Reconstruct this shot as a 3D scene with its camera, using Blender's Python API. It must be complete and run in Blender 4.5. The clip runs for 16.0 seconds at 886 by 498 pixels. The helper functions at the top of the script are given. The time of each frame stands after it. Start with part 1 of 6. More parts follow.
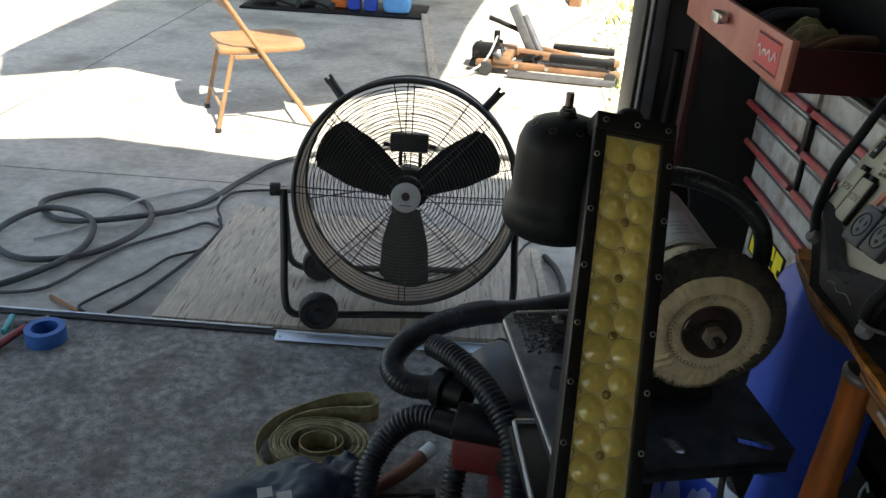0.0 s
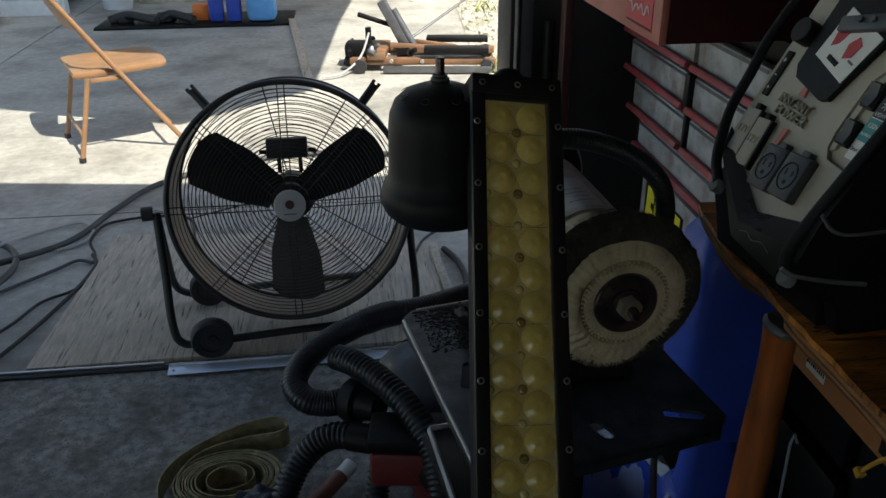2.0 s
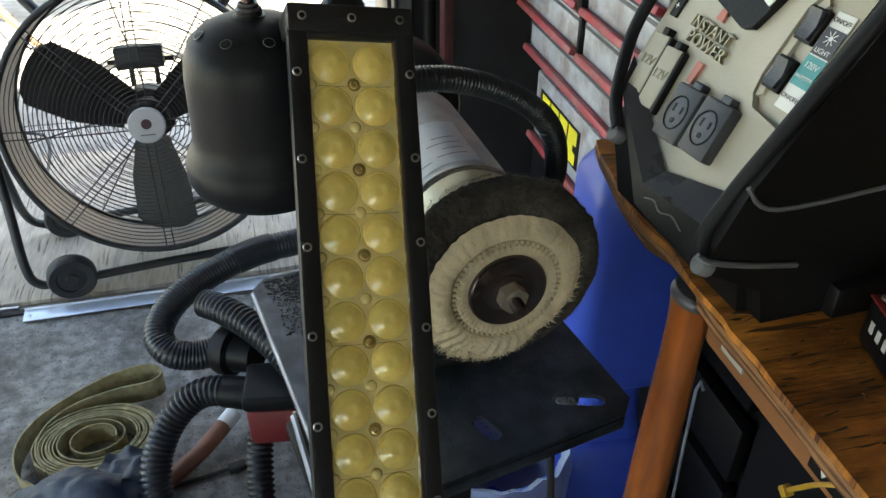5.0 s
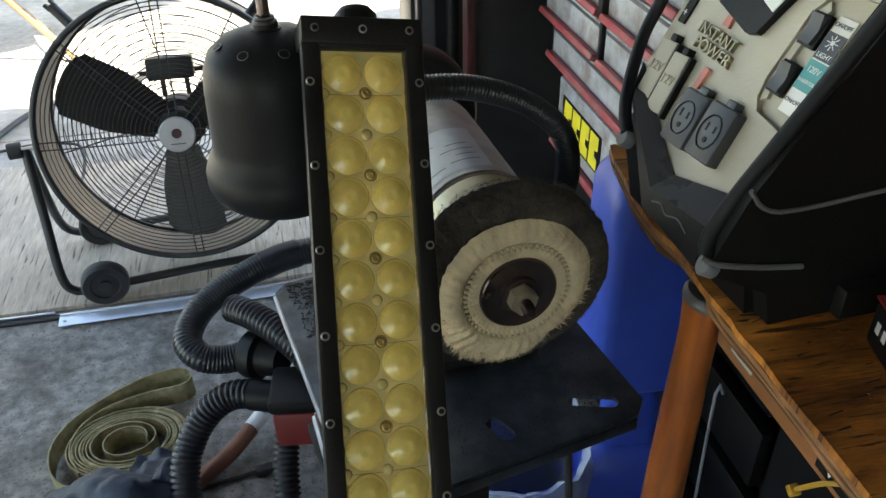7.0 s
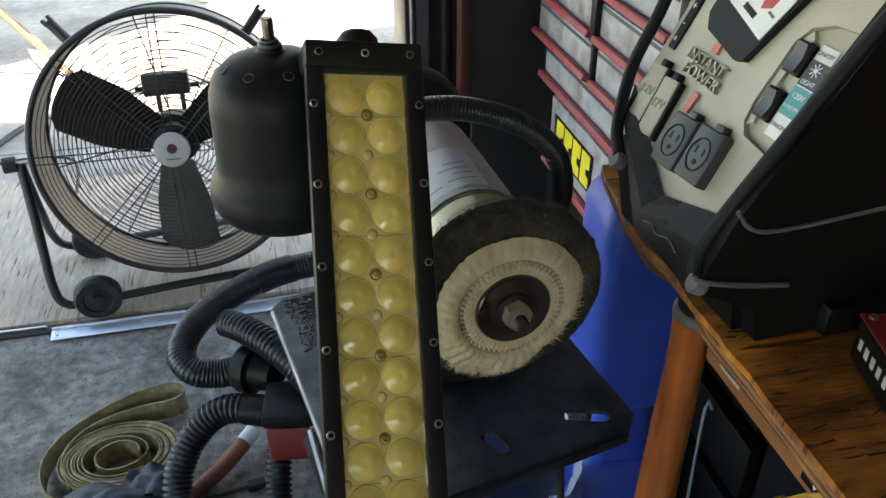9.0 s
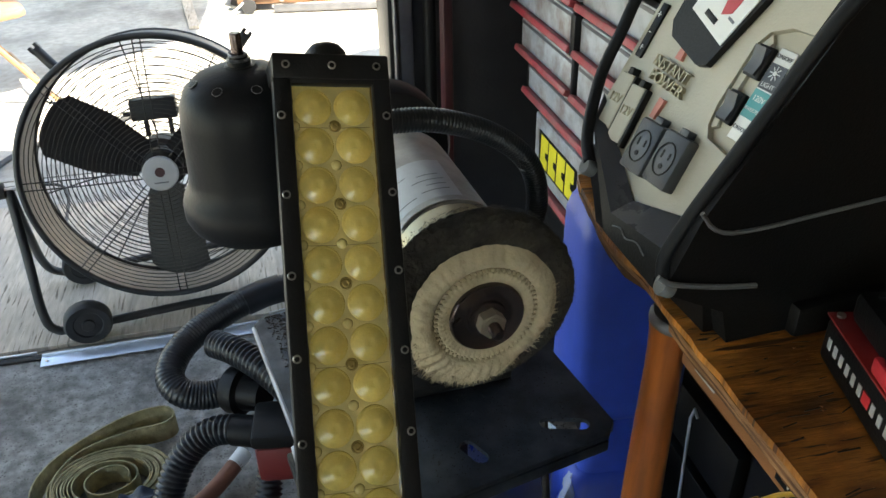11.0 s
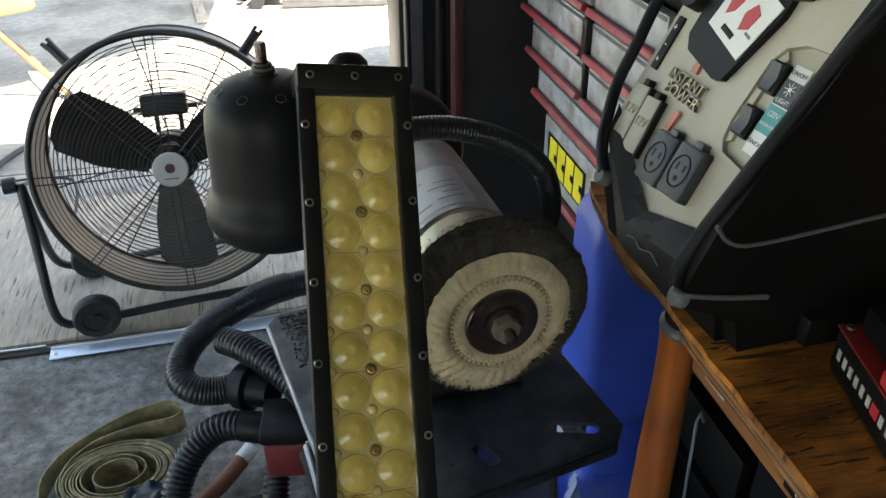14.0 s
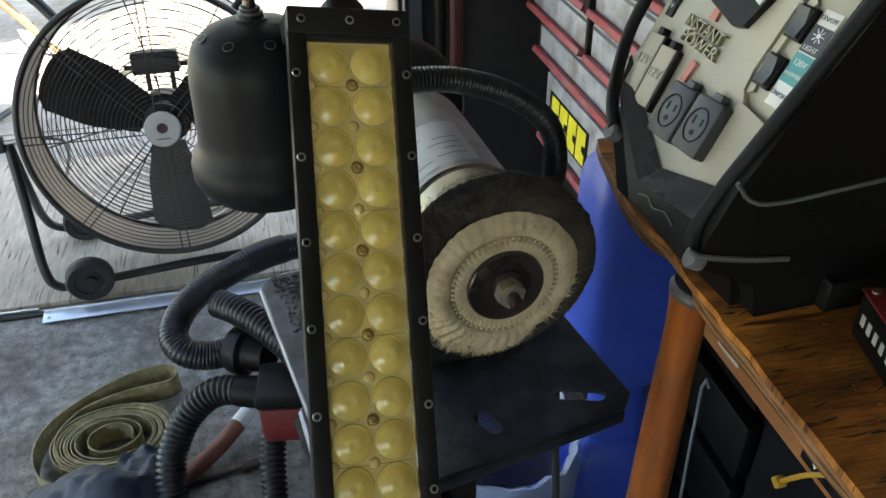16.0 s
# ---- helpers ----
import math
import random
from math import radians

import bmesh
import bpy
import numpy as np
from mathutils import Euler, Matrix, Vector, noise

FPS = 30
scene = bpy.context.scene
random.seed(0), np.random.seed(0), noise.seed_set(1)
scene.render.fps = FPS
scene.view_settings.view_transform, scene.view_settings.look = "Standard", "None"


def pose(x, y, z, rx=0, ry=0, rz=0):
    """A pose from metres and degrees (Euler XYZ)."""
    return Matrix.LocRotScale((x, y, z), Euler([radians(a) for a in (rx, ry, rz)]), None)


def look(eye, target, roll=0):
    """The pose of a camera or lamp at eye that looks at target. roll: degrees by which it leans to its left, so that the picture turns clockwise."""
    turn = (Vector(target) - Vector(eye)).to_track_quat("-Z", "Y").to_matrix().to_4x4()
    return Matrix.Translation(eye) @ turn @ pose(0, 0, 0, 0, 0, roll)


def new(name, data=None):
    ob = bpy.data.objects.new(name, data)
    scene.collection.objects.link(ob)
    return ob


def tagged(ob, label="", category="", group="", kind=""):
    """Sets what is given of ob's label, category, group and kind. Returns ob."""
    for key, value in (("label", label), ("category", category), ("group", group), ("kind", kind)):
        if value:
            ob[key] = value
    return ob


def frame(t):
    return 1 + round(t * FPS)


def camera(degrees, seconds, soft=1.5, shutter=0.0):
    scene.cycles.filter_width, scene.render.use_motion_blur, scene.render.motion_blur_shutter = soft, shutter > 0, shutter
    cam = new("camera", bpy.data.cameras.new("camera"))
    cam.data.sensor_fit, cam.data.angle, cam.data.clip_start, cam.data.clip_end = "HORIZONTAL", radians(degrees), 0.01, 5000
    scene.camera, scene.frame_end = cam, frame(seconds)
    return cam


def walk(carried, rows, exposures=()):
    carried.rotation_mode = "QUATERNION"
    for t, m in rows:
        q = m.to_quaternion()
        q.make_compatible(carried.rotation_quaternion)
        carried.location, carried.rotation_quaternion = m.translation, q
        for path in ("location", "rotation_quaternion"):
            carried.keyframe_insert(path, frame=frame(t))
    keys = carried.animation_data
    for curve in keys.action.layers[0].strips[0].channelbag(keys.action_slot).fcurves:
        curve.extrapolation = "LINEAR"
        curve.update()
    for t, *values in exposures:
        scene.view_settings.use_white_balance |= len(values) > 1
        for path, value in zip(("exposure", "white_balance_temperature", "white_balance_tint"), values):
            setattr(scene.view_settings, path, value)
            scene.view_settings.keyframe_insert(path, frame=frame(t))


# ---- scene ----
cam = camera(57.9, 16.0)
PATH = [
    (0, (0.0480, 0.0883, 1.3244), (-0.0120, 2.0383, 0.3510), 3.5),
    (0.5, (-0.0262, 0.1482, 1.3353), (-0.0741, 2.1277, 0.4218), 5.6),
    (1, (-0.0719, 0.2333, 1.2851), (0.0959, 2.2007, 0.3597), 2.6),
    (1.5, (-0.0273, 0.2431, 1.3004), (0.1799, 2.1909, 0.3455), 3.3),
    (2, (0.0676, 0.1711, 1.2764), (0.2736, 2.1157, 0.3106), -0.5),
    (2.5, (0.1090, 0.2213, 1.2579), (0.4229, 2.0775, 0.1580), -0.7),
    (3, (0.1057, 0.3423, 1.2459), (0.6071, 2.1179, 0.0839), -1.3),
    (3.5, (0.1123, 0.3826, 1.2448), (0.7129, 2.1070, 0.0545), -0.4),
    (4, (0.1210, 0.3641, 1.2611), (0.6823, 2.0895, 0.0523), 1.6),
    (4.5, (0.1319, 0.3477, 1.2611), (0.5897, 2.0917, 0.0360), 0.6),
    (4.7, (0.1373, 0.3444, 1.2611), (0.5788, 2.0917, 0.0338), 0.6),
    (7, (0.1526, 0.3237, 1.2677), (0.5025, 2.1026, 0.0567), -1),
    (7.5, (0.1537, 0.3216, 1.2709), (0.5003, 2.1004, 0.0578), -1.1),
    (8, (0.1537, 0.3216, 1.2753), (0.5385, 2.1004, 0.0774), -0.2),
    (8.5, (0.1450, 0.3150, 1.2808), (0.5297, 2.1081, 0.1025), -0.2),
    (9, (0.1450, 0.3117, 1.2775), (0.5254, 2.1081, 0.1025), -0.2),
    (9.5, (0.1613, 0.2987, 1.2720), (0.5112, 2.1146, 0.1177), -1.9),
    (10, (0.1591, 0.2998, 1.2753), (0.5439, 2.1168, 0.1341), -1.5),
    (12.3, (0.1635, 0.2987, 1.2666), (0.5635, 2.1288, 0.1515), -1.2),
    (12.5, (0.1624, 0.3008, 1.2720), (0.5526, 2.1201, 0.1363), -1.2),
    (13, (0.1559, 0.3019, 1.2753), (0.5515, 2.1201, 0.1406), -0.6),
    (13.5, (0.1515, 0.2965, 1.2786), (0.5396, 2.1179, 0.1461), -0.9),
    (14, (0.1493, 0.2965, 1.2851), (0.5374, 2.1168, 0.1493), -0.6),
    (14.5, (0.1504, 0.3008, 1.2862), (0.5385, 2.1201, 0.1482), -0.5),
    (15, (0.1570, 0.2965, 1.2840), (0.5483, 2.1135, 0.1450), -0.3),
    (15.5, (0.1570, 0.2965, 1.2851), (0.5494, 2.1146, 0.1472), 0.5),
    (16, (0.1526, 0.3237, 1.2644), (0.5352, 2.0906, 0.0458), -0.4),
]
EXPOSURES = [(t, stops + (0.15 if t > 2.55 else 0.07), 6900 if 0.4 < t < 2.55 else 7500, 5) for t, stops in ((0.0, 1.55), (0.3, 1.25), (0.5, 0.75), (0.9, 0.5), (1.6, 0.55), (2.2, 0.75), (2.5, 1.55), (2.6, 1.85), (3.0, 2.8), (3.5, 3.8), (4.0, 3.55), (4.6, 3.0), (7.0, 2.7), (9.0, 2.72), (10.2, 2.62), (12.5, 2.72), (13.5, 2.65), (14.5, 2.42), (15.5, 2.5), (16.0, 2.75))]
walk(cam, [(t, look(eye, target, roll)) for t, eye, target, roll in PATH], EXPOSURES)

# ---- world and sun ----
SUN_TRAVEL = Vector((-0.42, 0.62, -1.0)).normalized()
world = bpy.data.worlds.new("sky")
scene.world = world
world.use_nodes = True
wn = world.node_tree.nodes
sky = wn.new("ShaderNodeTexSky")
sky.sky_type = "NISHITA"
sky.sun_disc = False
sky.sun_elevation = math.asin(-SUN_TRAVEL.z)
sky.sun_rotation = math.atan2(-SUN_TRAVEL.x, -SUN_TRAVEL.y)
world.node_tree.links.new(sky.outputs[0], wn["Background"].inputs[0])
wn["Background"].inputs[1].default_value = 0.15
sun_data = bpy.data.lights.new("sun", "SUN")
sun_data.energy, sun_data.angle, sun_data.color = 5.0, radians(0.5), (1.0, 0.965, 0.9)
sun = new("sun", sun_data)
sun.matrix_world = Matrix.Translation((2, -4, 9)) @ SUN_TRAVEL.to_track_quat("-Z", "Y").to_matrix().to_4x4()


# ---- materials ----
def mat(name, color, rough=0.6, metal=0.0, vary=0.25, scale=18.0, stain=0.25, stain_scale=2.5, bump=0.15, bump_scale=120.0,
        stretch=(1, 1, 1), dirt=None, coat=0.0, per_object=0.0):
    """A surface with grain, larger stains and a fine relief."""
    m = bpy.data.materials.new(name)
    m.use_nodes = True
    n, l = m.node_tree.nodes, m.node_tree.links
    b = n["Principled BSDF"]
    tc = n.new("ShaderNodeTexCoord")
    mp = n.new("ShaderNodeMapping")
    mp.inputs["Scale"].default_value = stretch
    l.new(tc.outputs["Object"], mp.inputs[0])
    fine = n.new("ShaderNodeTexNoise")
    fine.inputs["Scale"].default_value, fine.inputs["Detail"].default_value = scale, 6
    l.new(mp.outputs[0], fine.inputs["Vector"])
    ramp = n.new("ShaderNodeValToRGB")
    lo = tuple(max(0, c * (1 - vary)) for c in color)
    hi = tuple(min(1, c * (1 + vary)) for c in color)
    ramp.color_ramp.elements[0].position, ramp.color_ramp.elements[1].position = 0.3, 0.7
    ramp.color_ramp.elements[0].color, ramp.color_ramp.elements[1].color = (*lo, 1), (*hi, 1)
    l.new(fine.outputs[0], ramp.inputs[0])
    big = n.new("ShaderNodeTexNoise")
    big.inputs["Scale"].default_value, big.inputs["Detail"].default_value = stain_scale, 8
    big.inputs["Roughness"].default_value = 0.65
    l.new(tc.outputs["Object"], big.inputs["Vector"])
    sr = n.new("ShaderNodeValToRGB")
    sr.color_ramp.elements[0].position, sr.color_ramp.elements[1].position = 0.45, 0.68
    sr.color_ramp.elements[0].color, sr.color_ramp.elements[1].color = (0, 0, 0, 1), (stain, stain, stain, 1)
    l.new(big.outputs[0], sr.inputs[0])
    mix = n.new("ShaderNodeMix")
    mix.data_type = "RGBA"
    l.new(sr.outputs[0], mix.inputs["Factor"])
    l.new(ramp.outputs[0], mix.inputs["A"])
    mix.inputs["B"].default_value = (*(dirt or tuple(c * 0.45 for c in color)), 1)
    last = mix.outputs["Result"]
    if per_object:
        oi = n.new("ShaderNodeObjectInfo")
        mr = n.new("ShaderNodeMapRange")
        mr.inputs["To Min"].default_value, mr.inputs["To Max"].default_value = 1 - per_object, 1 + per_object
        l.new(oi.outputs["Random"], mr.inputs["Value"])
        hs = n.new("ShaderNodeHueSaturation")
        l.new(mr.outputs[0], hs.inputs["Value"])
        l.new(last, hs.inputs["Color"])
        last = hs.outputs[0]
    l.new(last, b.inputs["Base Color"])
    rr = n.new("ShaderNodeMapRange")
    rr.inputs["To Min"].default_value, rr.inputs["To Max"].default_value = max(0.03, rough - 0.1), min(1, rough + 0.12)
    l.new(big.outputs[0], rr.inputs["Value"])
    l.new(rr.outputs[0], b.inputs["Roughness"])
    b.inputs["Metallic"].default_value = metal
    b.inputs["Coat Weight"].default_value = coat
    if bump:
        bn = n.new("ShaderNodeTexNoise")
        bn.inputs["Scale"].default_value, bn.inputs["Detail"].default_value = bump_scale, 4
        l.new(mp.outputs[0], bn.inputs["Vector"])
        bp = n.new("ShaderNodeBump")
        bp.inputs["Strength"].default_value, bp.inputs["Distance"].default_value = bump, 0.004
        l.new(bn.outputs[0], bp.inputs["Height"])
        l.new(bp.outputs[0], b.inputs["Normal"])
    return m


M = {}
M["floor_in"] = mat("worn_garage_concrete", (0.265, 0.252, 0.233), 0.8, vary=0.45, scale=38, stain=0.8, stain_scale=7, dirt=(0.085, 0.078, 0.068), bump=0.9, bump_scale=55)
M["floor_out"] = mat("driveway_concrete", (0.43, 0.41, 0.37), 0.85, vary=0.16, scale=26, stain=0.85, stain_scale=1.7, dirt=(0.18, 0.17, 0.15), bump=0.25, bump_scale=110)
def pitted(m, scale, low, high, tone):
    """Adds small dark pits and specks to a surface."""
    n, l = m.node_tree.nodes, m.node_tree.links
    b = n["Principled BSDF"]
    src = b.inputs["Base Color"].links[0].from_socket
    tc = n.new("ShaderNodeTexCoord")
    v = n.new("ShaderNodeTexVoronoi")
    v.inputs["Scale"].default_value, v.inputs["Randomness"].default_value = scale, 1.0
    ns = n.new("ShaderNodeTexNoise")
    ns.inputs["Scale"].default_value, ns.inputs["Detail"].default_value = scale * 0.35, 5
    l.new(tc.outputs["Object"], v.inputs["Vector"])
    l.new(tc.outputs["Object"], ns.inputs["Vector"])
    mul = n.new("ShaderNodeMath")
    mul.operation = "MULTIPLY"
    l.new(v.outputs["Distance"], mul.inputs[0])
    l.new(ns.outputs[0], mul.inputs[1])
    mr = n.new("ShaderNodeMapRange")
    mr.inputs["From Min"].default_value, mr.inputs["From Max"].default_value = low, high
    mr.inputs["To Min"].default_value, mr.inputs["To Max"].default_value = 1.0, 0.0
    l.new(mul.outputs[0], mr.inputs["Value"])
    mix = n.new("ShaderNodeMix")
    mix.data_type = "RGBA"
    l.new(mr.outputs[0], mix.inputs["Factor"])
    l.new(src, mix.inputs["A"])
    mix.inputs["B"].default_value = (*tone, 1)
    l.new(mix.outputs["Result"], b.inputs["Base Color"])


def streaked(m, stretch, low, high, tone, seed=0.0):
    """Adds thin broken dark cracks along the grain."""
    n, l = m.node_tree.nodes, m.node_tree.links
    b = n["Principled BSDF"]
    src = b.inputs["Base Color"].links[0].from_socket
    tc = n.new("ShaderNodeTexCoord")
    mp = n.new("ShaderNodeMapping")
    mp.inputs["Scale"].default_value, mp.inputs["Location"].default_value = stretch, (seed, seed * 2, 0)
    l.new(tc.outputs["Object"], mp.inputs[0])
    ns = n.new("ShaderNodeTexNoise")
    ns.inputs["Scale"].default_value, ns.inputs["Detail"].default_value, ns.inputs["Distortion"].default_value = 1.0, 3, 0.6
    l.new(mp.outputs[0], ns.inputs["Vector"])
    mr = n.new("ShaderNodeMapRange")
    mr.inputs["From Min"].default_value, mr.inputs["From Max"].default_value = low, high
    l.new(ns.outputs[0], mr.inputs["Value"])
    mix = n.new("ShaderNodeMix")
    mix.data_type = "RGBA"
    l.new(mr.outputs[0], mix.inputs["Factor"])
    l.new(src, mix.inputs["A"])
    mix.inputs["B"].default_value = (*tone, 1)
    l.new(mix.outputs["Result"], b.inputs["Base Color"])


pitted(M["floor_in"], 60, 0.02, 0.12, (0.11, 0.1, 0.088))
pitted(M["floor_in"], 150, 0.03, 0.16, (0.085, 0.08, 0.07))
pitted(M["floor_out"], 70, 0.02, 0.09, (0.17, 0.16, 0.15))
M["gravel"] = mat("pale_gravel", (0.5, 0.47, 0.41), 0.95, vary=0.55, scale=80, stain=0.8, stain_scale=3, dirt=(0.2, 0.2, 0.1), bump=1.0, bump_scale=60)
M["joint"] = mat("joint_filler", (0.07, 0.065, 0.06), 0.9)
M["ply"] = mat("weathered_plywood", (0.5, 0.43, 0.35), 0.8, vary=0.2, scale=9, stain=0.5, stain_scale=5, dirt=(0.34, 0.3, 0.25), bump=0.3, bump_scale=30, stretch=(10, 1.5, 1))
M["alu"] = mat("dull_aluminium", (0.62, 0.66, 0.72), 0.35, 0.85, vary=0.12, stain=0.3, bump=0.05)
M["rubber"] = mat("black_rubber", (0.018, 0.018, 0.02), 0.6, vary=0.3, stain=0.25, dirt=(0.06, 0.055, 0.05), bump=0.1)
M["hose"] = mat("black_vacuum_hose", (0.01, 0.012, 0.016), 0.38, vary=0.25, stain=0.25, stain_scale=9, dirt=(0.024, 0.026, 0.03), bump=0.05)
M["black"] = mat("black_powder_coat", (0.012, 0.012, 0.013), 0.4, vary=0.3, stain=0.25, stain_scale=12, dirt=(0.03, 0.028, 0.026), bump=0.12, bump_scale=400)
M["lamp"] = mat("satin_black_enamel", (0.01, 0.0105, 0.0125), 0.45, vary=0.1, stain=0.1, stain_scale=14, dirt=(0.018, 0.018, 0.018), bump=0.06, bump_scale=300)
for key, gloss in (("lamp", 0.14), ("black", 0.25)):
    M[key].node_tree.nodes["Principled BSDF"].inputs["Specular IOR Level"].default_value = gloss
M["fan"] = mat("fan_black_paint", (0.02, 0.02, 0.021), 0.45, vary=0.3, stain=0.3, dirt=(0.06, 0.055, 0.05), bump=0.08)
M["drum_in"] = mat("dusty_drum_inside", (0.13, 0.1, 0.08), 0.5, vary=0.2, stain=0.4, stain_scale=6, dirt=(0.06, 0.05, 0.045))
M["wire"] = mat("dusty_wire", (0.045, 0.042, 0.04), 0.45, 0.3, vary=0.3)
M["cap"] = mat("grey_cap", (0.42, 0.41, 0.41), 0.4, vary=0.1)
M["chair"] = mat("tan_painted_steel", (0.3, 0.165, 0.085), 0.34, vary=0.12, stain=0.45, stain_scale=8, dirt=(0.26, 0.13, 0.06), bump=0.05)
M["orange"] = mat("faded_orange_paint", (0.22, 0.11, 0.055), 0.65, vary=0.35, stain=0.9, stain_scale=9, dirt=(0.1, 0.07, 0.05))
M["whiteplastic"] = mat("grey_white_plastic", (0.58, 0.6, 0.63), 0.5, vary=0.08, stain=0.4, stain_scale=4, dirt=(0.35, 0.35, 0.34))
M["fence"] = mat("pale_fence_wood", (0.5, 0.44, 0.36), 0.85, vary=0.25, scale=10, stain=0.5, stretch=(8, 8, 0.6), per_object=0.18)
M["brown"] = mat("brown_timber", (0.2, 0.1, 0.05), 0.8, vary=0.3, stretch=(6, 6, 0.6))
M["bluep"] = mat("blue_plastic", (0.028, 0.07, 0.42), 0.38, vary=0.1, stain=0.35, dirt=(0.03, 0.065, 0.36), bump=0.06)
M["lightblue"] = mat("light_blue_plastic", (0.12, 0.35, 0.7), 0.4, vary=0.1)
M["orangep"] = mat("orange_plastic", (0.8, 0.2, 0.04), 0.4, vary=0.1)
M["yellow_lens"] = mat("yellow_phosphor_lens", (0.74, 0.56, 0.16), 0.24, vary=0.16, scale=90, stain=0.6, stain_scale=70, dirt=(0.6, 0.43, 0.1), bump=0.08, bump_scale=200, coat=0.25, per_object=0.1)
M["lens_ring"] = mat("lens_panel", (0.7, 0.55, 0.21), 0.16, vary=0.2, scale=60, stain=0.6, stain_scale=16, dirt=(0.52, 0.44, 0.22), bump=0.15, bump_scale=80, coat=0.4)
M["screw"] = mat("dull_socket_screw", (0.5, 0.49, 0.47), 0.32, 1.0, vary=0.25, scale=200, stain=0.5, stain_scale=60, per_object=0.3)
M["sealant"] = mat("amber_sealant", (0.2, 0.125, 0.035), 0.2, vary=0.35, scale=120, stain=0.5, stain_scale=40)
M["steel"] = mat("bright_steel", (0.6, 0.58, 0.55), 0.28, 1.0, vary=0.15, scale=60, stain=0.3, stain_scale=40)
M["brassy"] = mat("brass_nut", (0.55, 0.49, 0.38), 0.34, 0.7, vary=0.15, scale=60)
M["gold_screw"] = mat("gold_plated_screw", (0.5, 0.36, 0.12), 0.25, 0.4, vary=0.15, scale=60)
M["flange"] = mat("brown_steel_flange", (0.09, 0.068, 0.066), 0.24, 0.75, vary=0.2, scale=40, stain=0.4, stain_scale=30)
M["motor"] = mat("gold_grey_motor_paint", (0.42, 0.38, 0.26), 0.36, 0.55, vary=0.12, stain=0.35, stain_scale=18, dirt=(0.2, 0.17, 0.1))
M["motor_grey"] = mat("dusty_grey_motor_shell", (0.34, 0.34, 0.33), 0.45, 0.45, vary=0.15, scale=40, stain=0.4, stain_scale=22, dirt=(0.16, 0.15, 0.14))
M["motor_plate"] = mat("motor_label", (0.42, 0.45, 0.48), 0.4, 0.2, vary=0.1)
M["cloth"] = mat("cream_cotton_buff", (0.59, 0.485, 0.32), 0.95, vary=0.16, scale=70, stain=0.45, stain_scale=26, dirt=(0.42, 0.34, 0.22), bump=0.6, bump_scale=160)
M["fuzz"] = mat("blackened_buff_edge", (0.035, 0.03, 0.025), 1.0, vary=0.5, scale=90, stain=0.6, stain_scale=22, dirt=(0.1, 0.085, 0.06), bump=1.0, bump_scale=220)
M["plate"] = mat("oily_black_steel_plate", (0.085, 0.1, 0.12), 0.4, 0.85, vary=0.3, scale=40, stain=0.6, stain_scale=18, dirt=(0.02, 0.018, 0.016), bump=0.12)
M["plate_edge"] = mat("worn_steel_edge", (0.4, 0.41, 0.43), 0.4, 0.8, vary=0.3)
M["filings"] = mat("dark_filings", (0.02, 0.018, 0.016), 0.95, vary=0.5, scale=200)
M["bench"] = mat("stained_bench_plywood", (0.46, 0.175, 0.032), 0.42, vary=0.75, scale=6, stain=0.8, stain_scale=9, dirt=(0.12, 0.035, 0.008), bump=0.4, bump_scale=25, stretch=(2, 11, 1))
M["bench_edge"] = mat("chipped_plywood_edge", (0.3, 0.145, 0.058), 0.75, vary=0.5, scale=25, stain=0.6, stain_scale=20, dirt=(0.11, 0.055, 0.03), bump=0.6, bump_scale=60, stretch=(1, 1, 10))
M["bench_core"] = mat("dark_plywood_core", (0.13, 0.055, 0.022), 0.8, vary=0.5, scale=30, stain=0.6, stain_scale=24, dirt=(0.05, 0.025, 0.014), bump=0.6, bump_scale=60)
M["lumber"] = mat("pine_rail", (0.26, 0.105, 0.035), 0.65, vary=0.18, scale=10, stain=0.3, stain_scale=6, dirt=(0.25, 0.12, 0.05), stretch=(5, 1, 5))
M["handle"] = mat("varnished_orange_handle", (0.3, 0.08, 0.015), 0.36, vary=0.35, scale=14, stain=0.75, stain_scale=7, dirt=(0.13, 0.036, 0.01), stretch=(6, 6, 0.7), bump=0.04, coat=0.3)
M["tan"] = mat("tan_abs_panel", (0.42, 0.39, 0.31), 0.5, vary=0.05, stain=0.18, stain_scale=10, bump=0.12, bump_scale=500)
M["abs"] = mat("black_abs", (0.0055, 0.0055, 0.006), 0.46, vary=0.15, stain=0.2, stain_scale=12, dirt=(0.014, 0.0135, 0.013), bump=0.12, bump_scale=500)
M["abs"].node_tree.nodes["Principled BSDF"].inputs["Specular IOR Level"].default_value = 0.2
M["grey_abs"] = mat("dark_grey_abs", (0.04, 0.043, 0.05), 0.42, vary=0.1, stain=0.2, stain_scale=12, bump=0.1, bump_scale=500)
# lighter copy of the black chin plastic, for facets that catch light
M["chin"] = mat("lit_chin_grey", (0.045, 0.048, 0.056), 0.28, vary=0.15, stain=0.2, stain_scale=12, bump=0.08, bump_scale=500)
M["grey_line"] = mat("grey_trim", (0.11, 0.115, 0.12), 0.45, vary=0.1)
M["letters"] = mat("brass_letters", (0.32, 0.28, 0.19), 0.35, 0.5, vary=0.2, scale=80)
M["white"] = mat("white_print", (0.75, 0.75, 0.73), 0.45, vary=0.05, stain=0.15)
M["teal"] = mat("teal_print", (0.06, 0.3, 0.3), 0.4, vary=0.1)
M["redprint"] = mat("red_print", (0.5, 0.03, 0.04), 0.4, vary=0.1)
M["yellowprint"] = mat("yellow_print", (0.85, 0.72, 0.05), 0.4, vary=0.08)
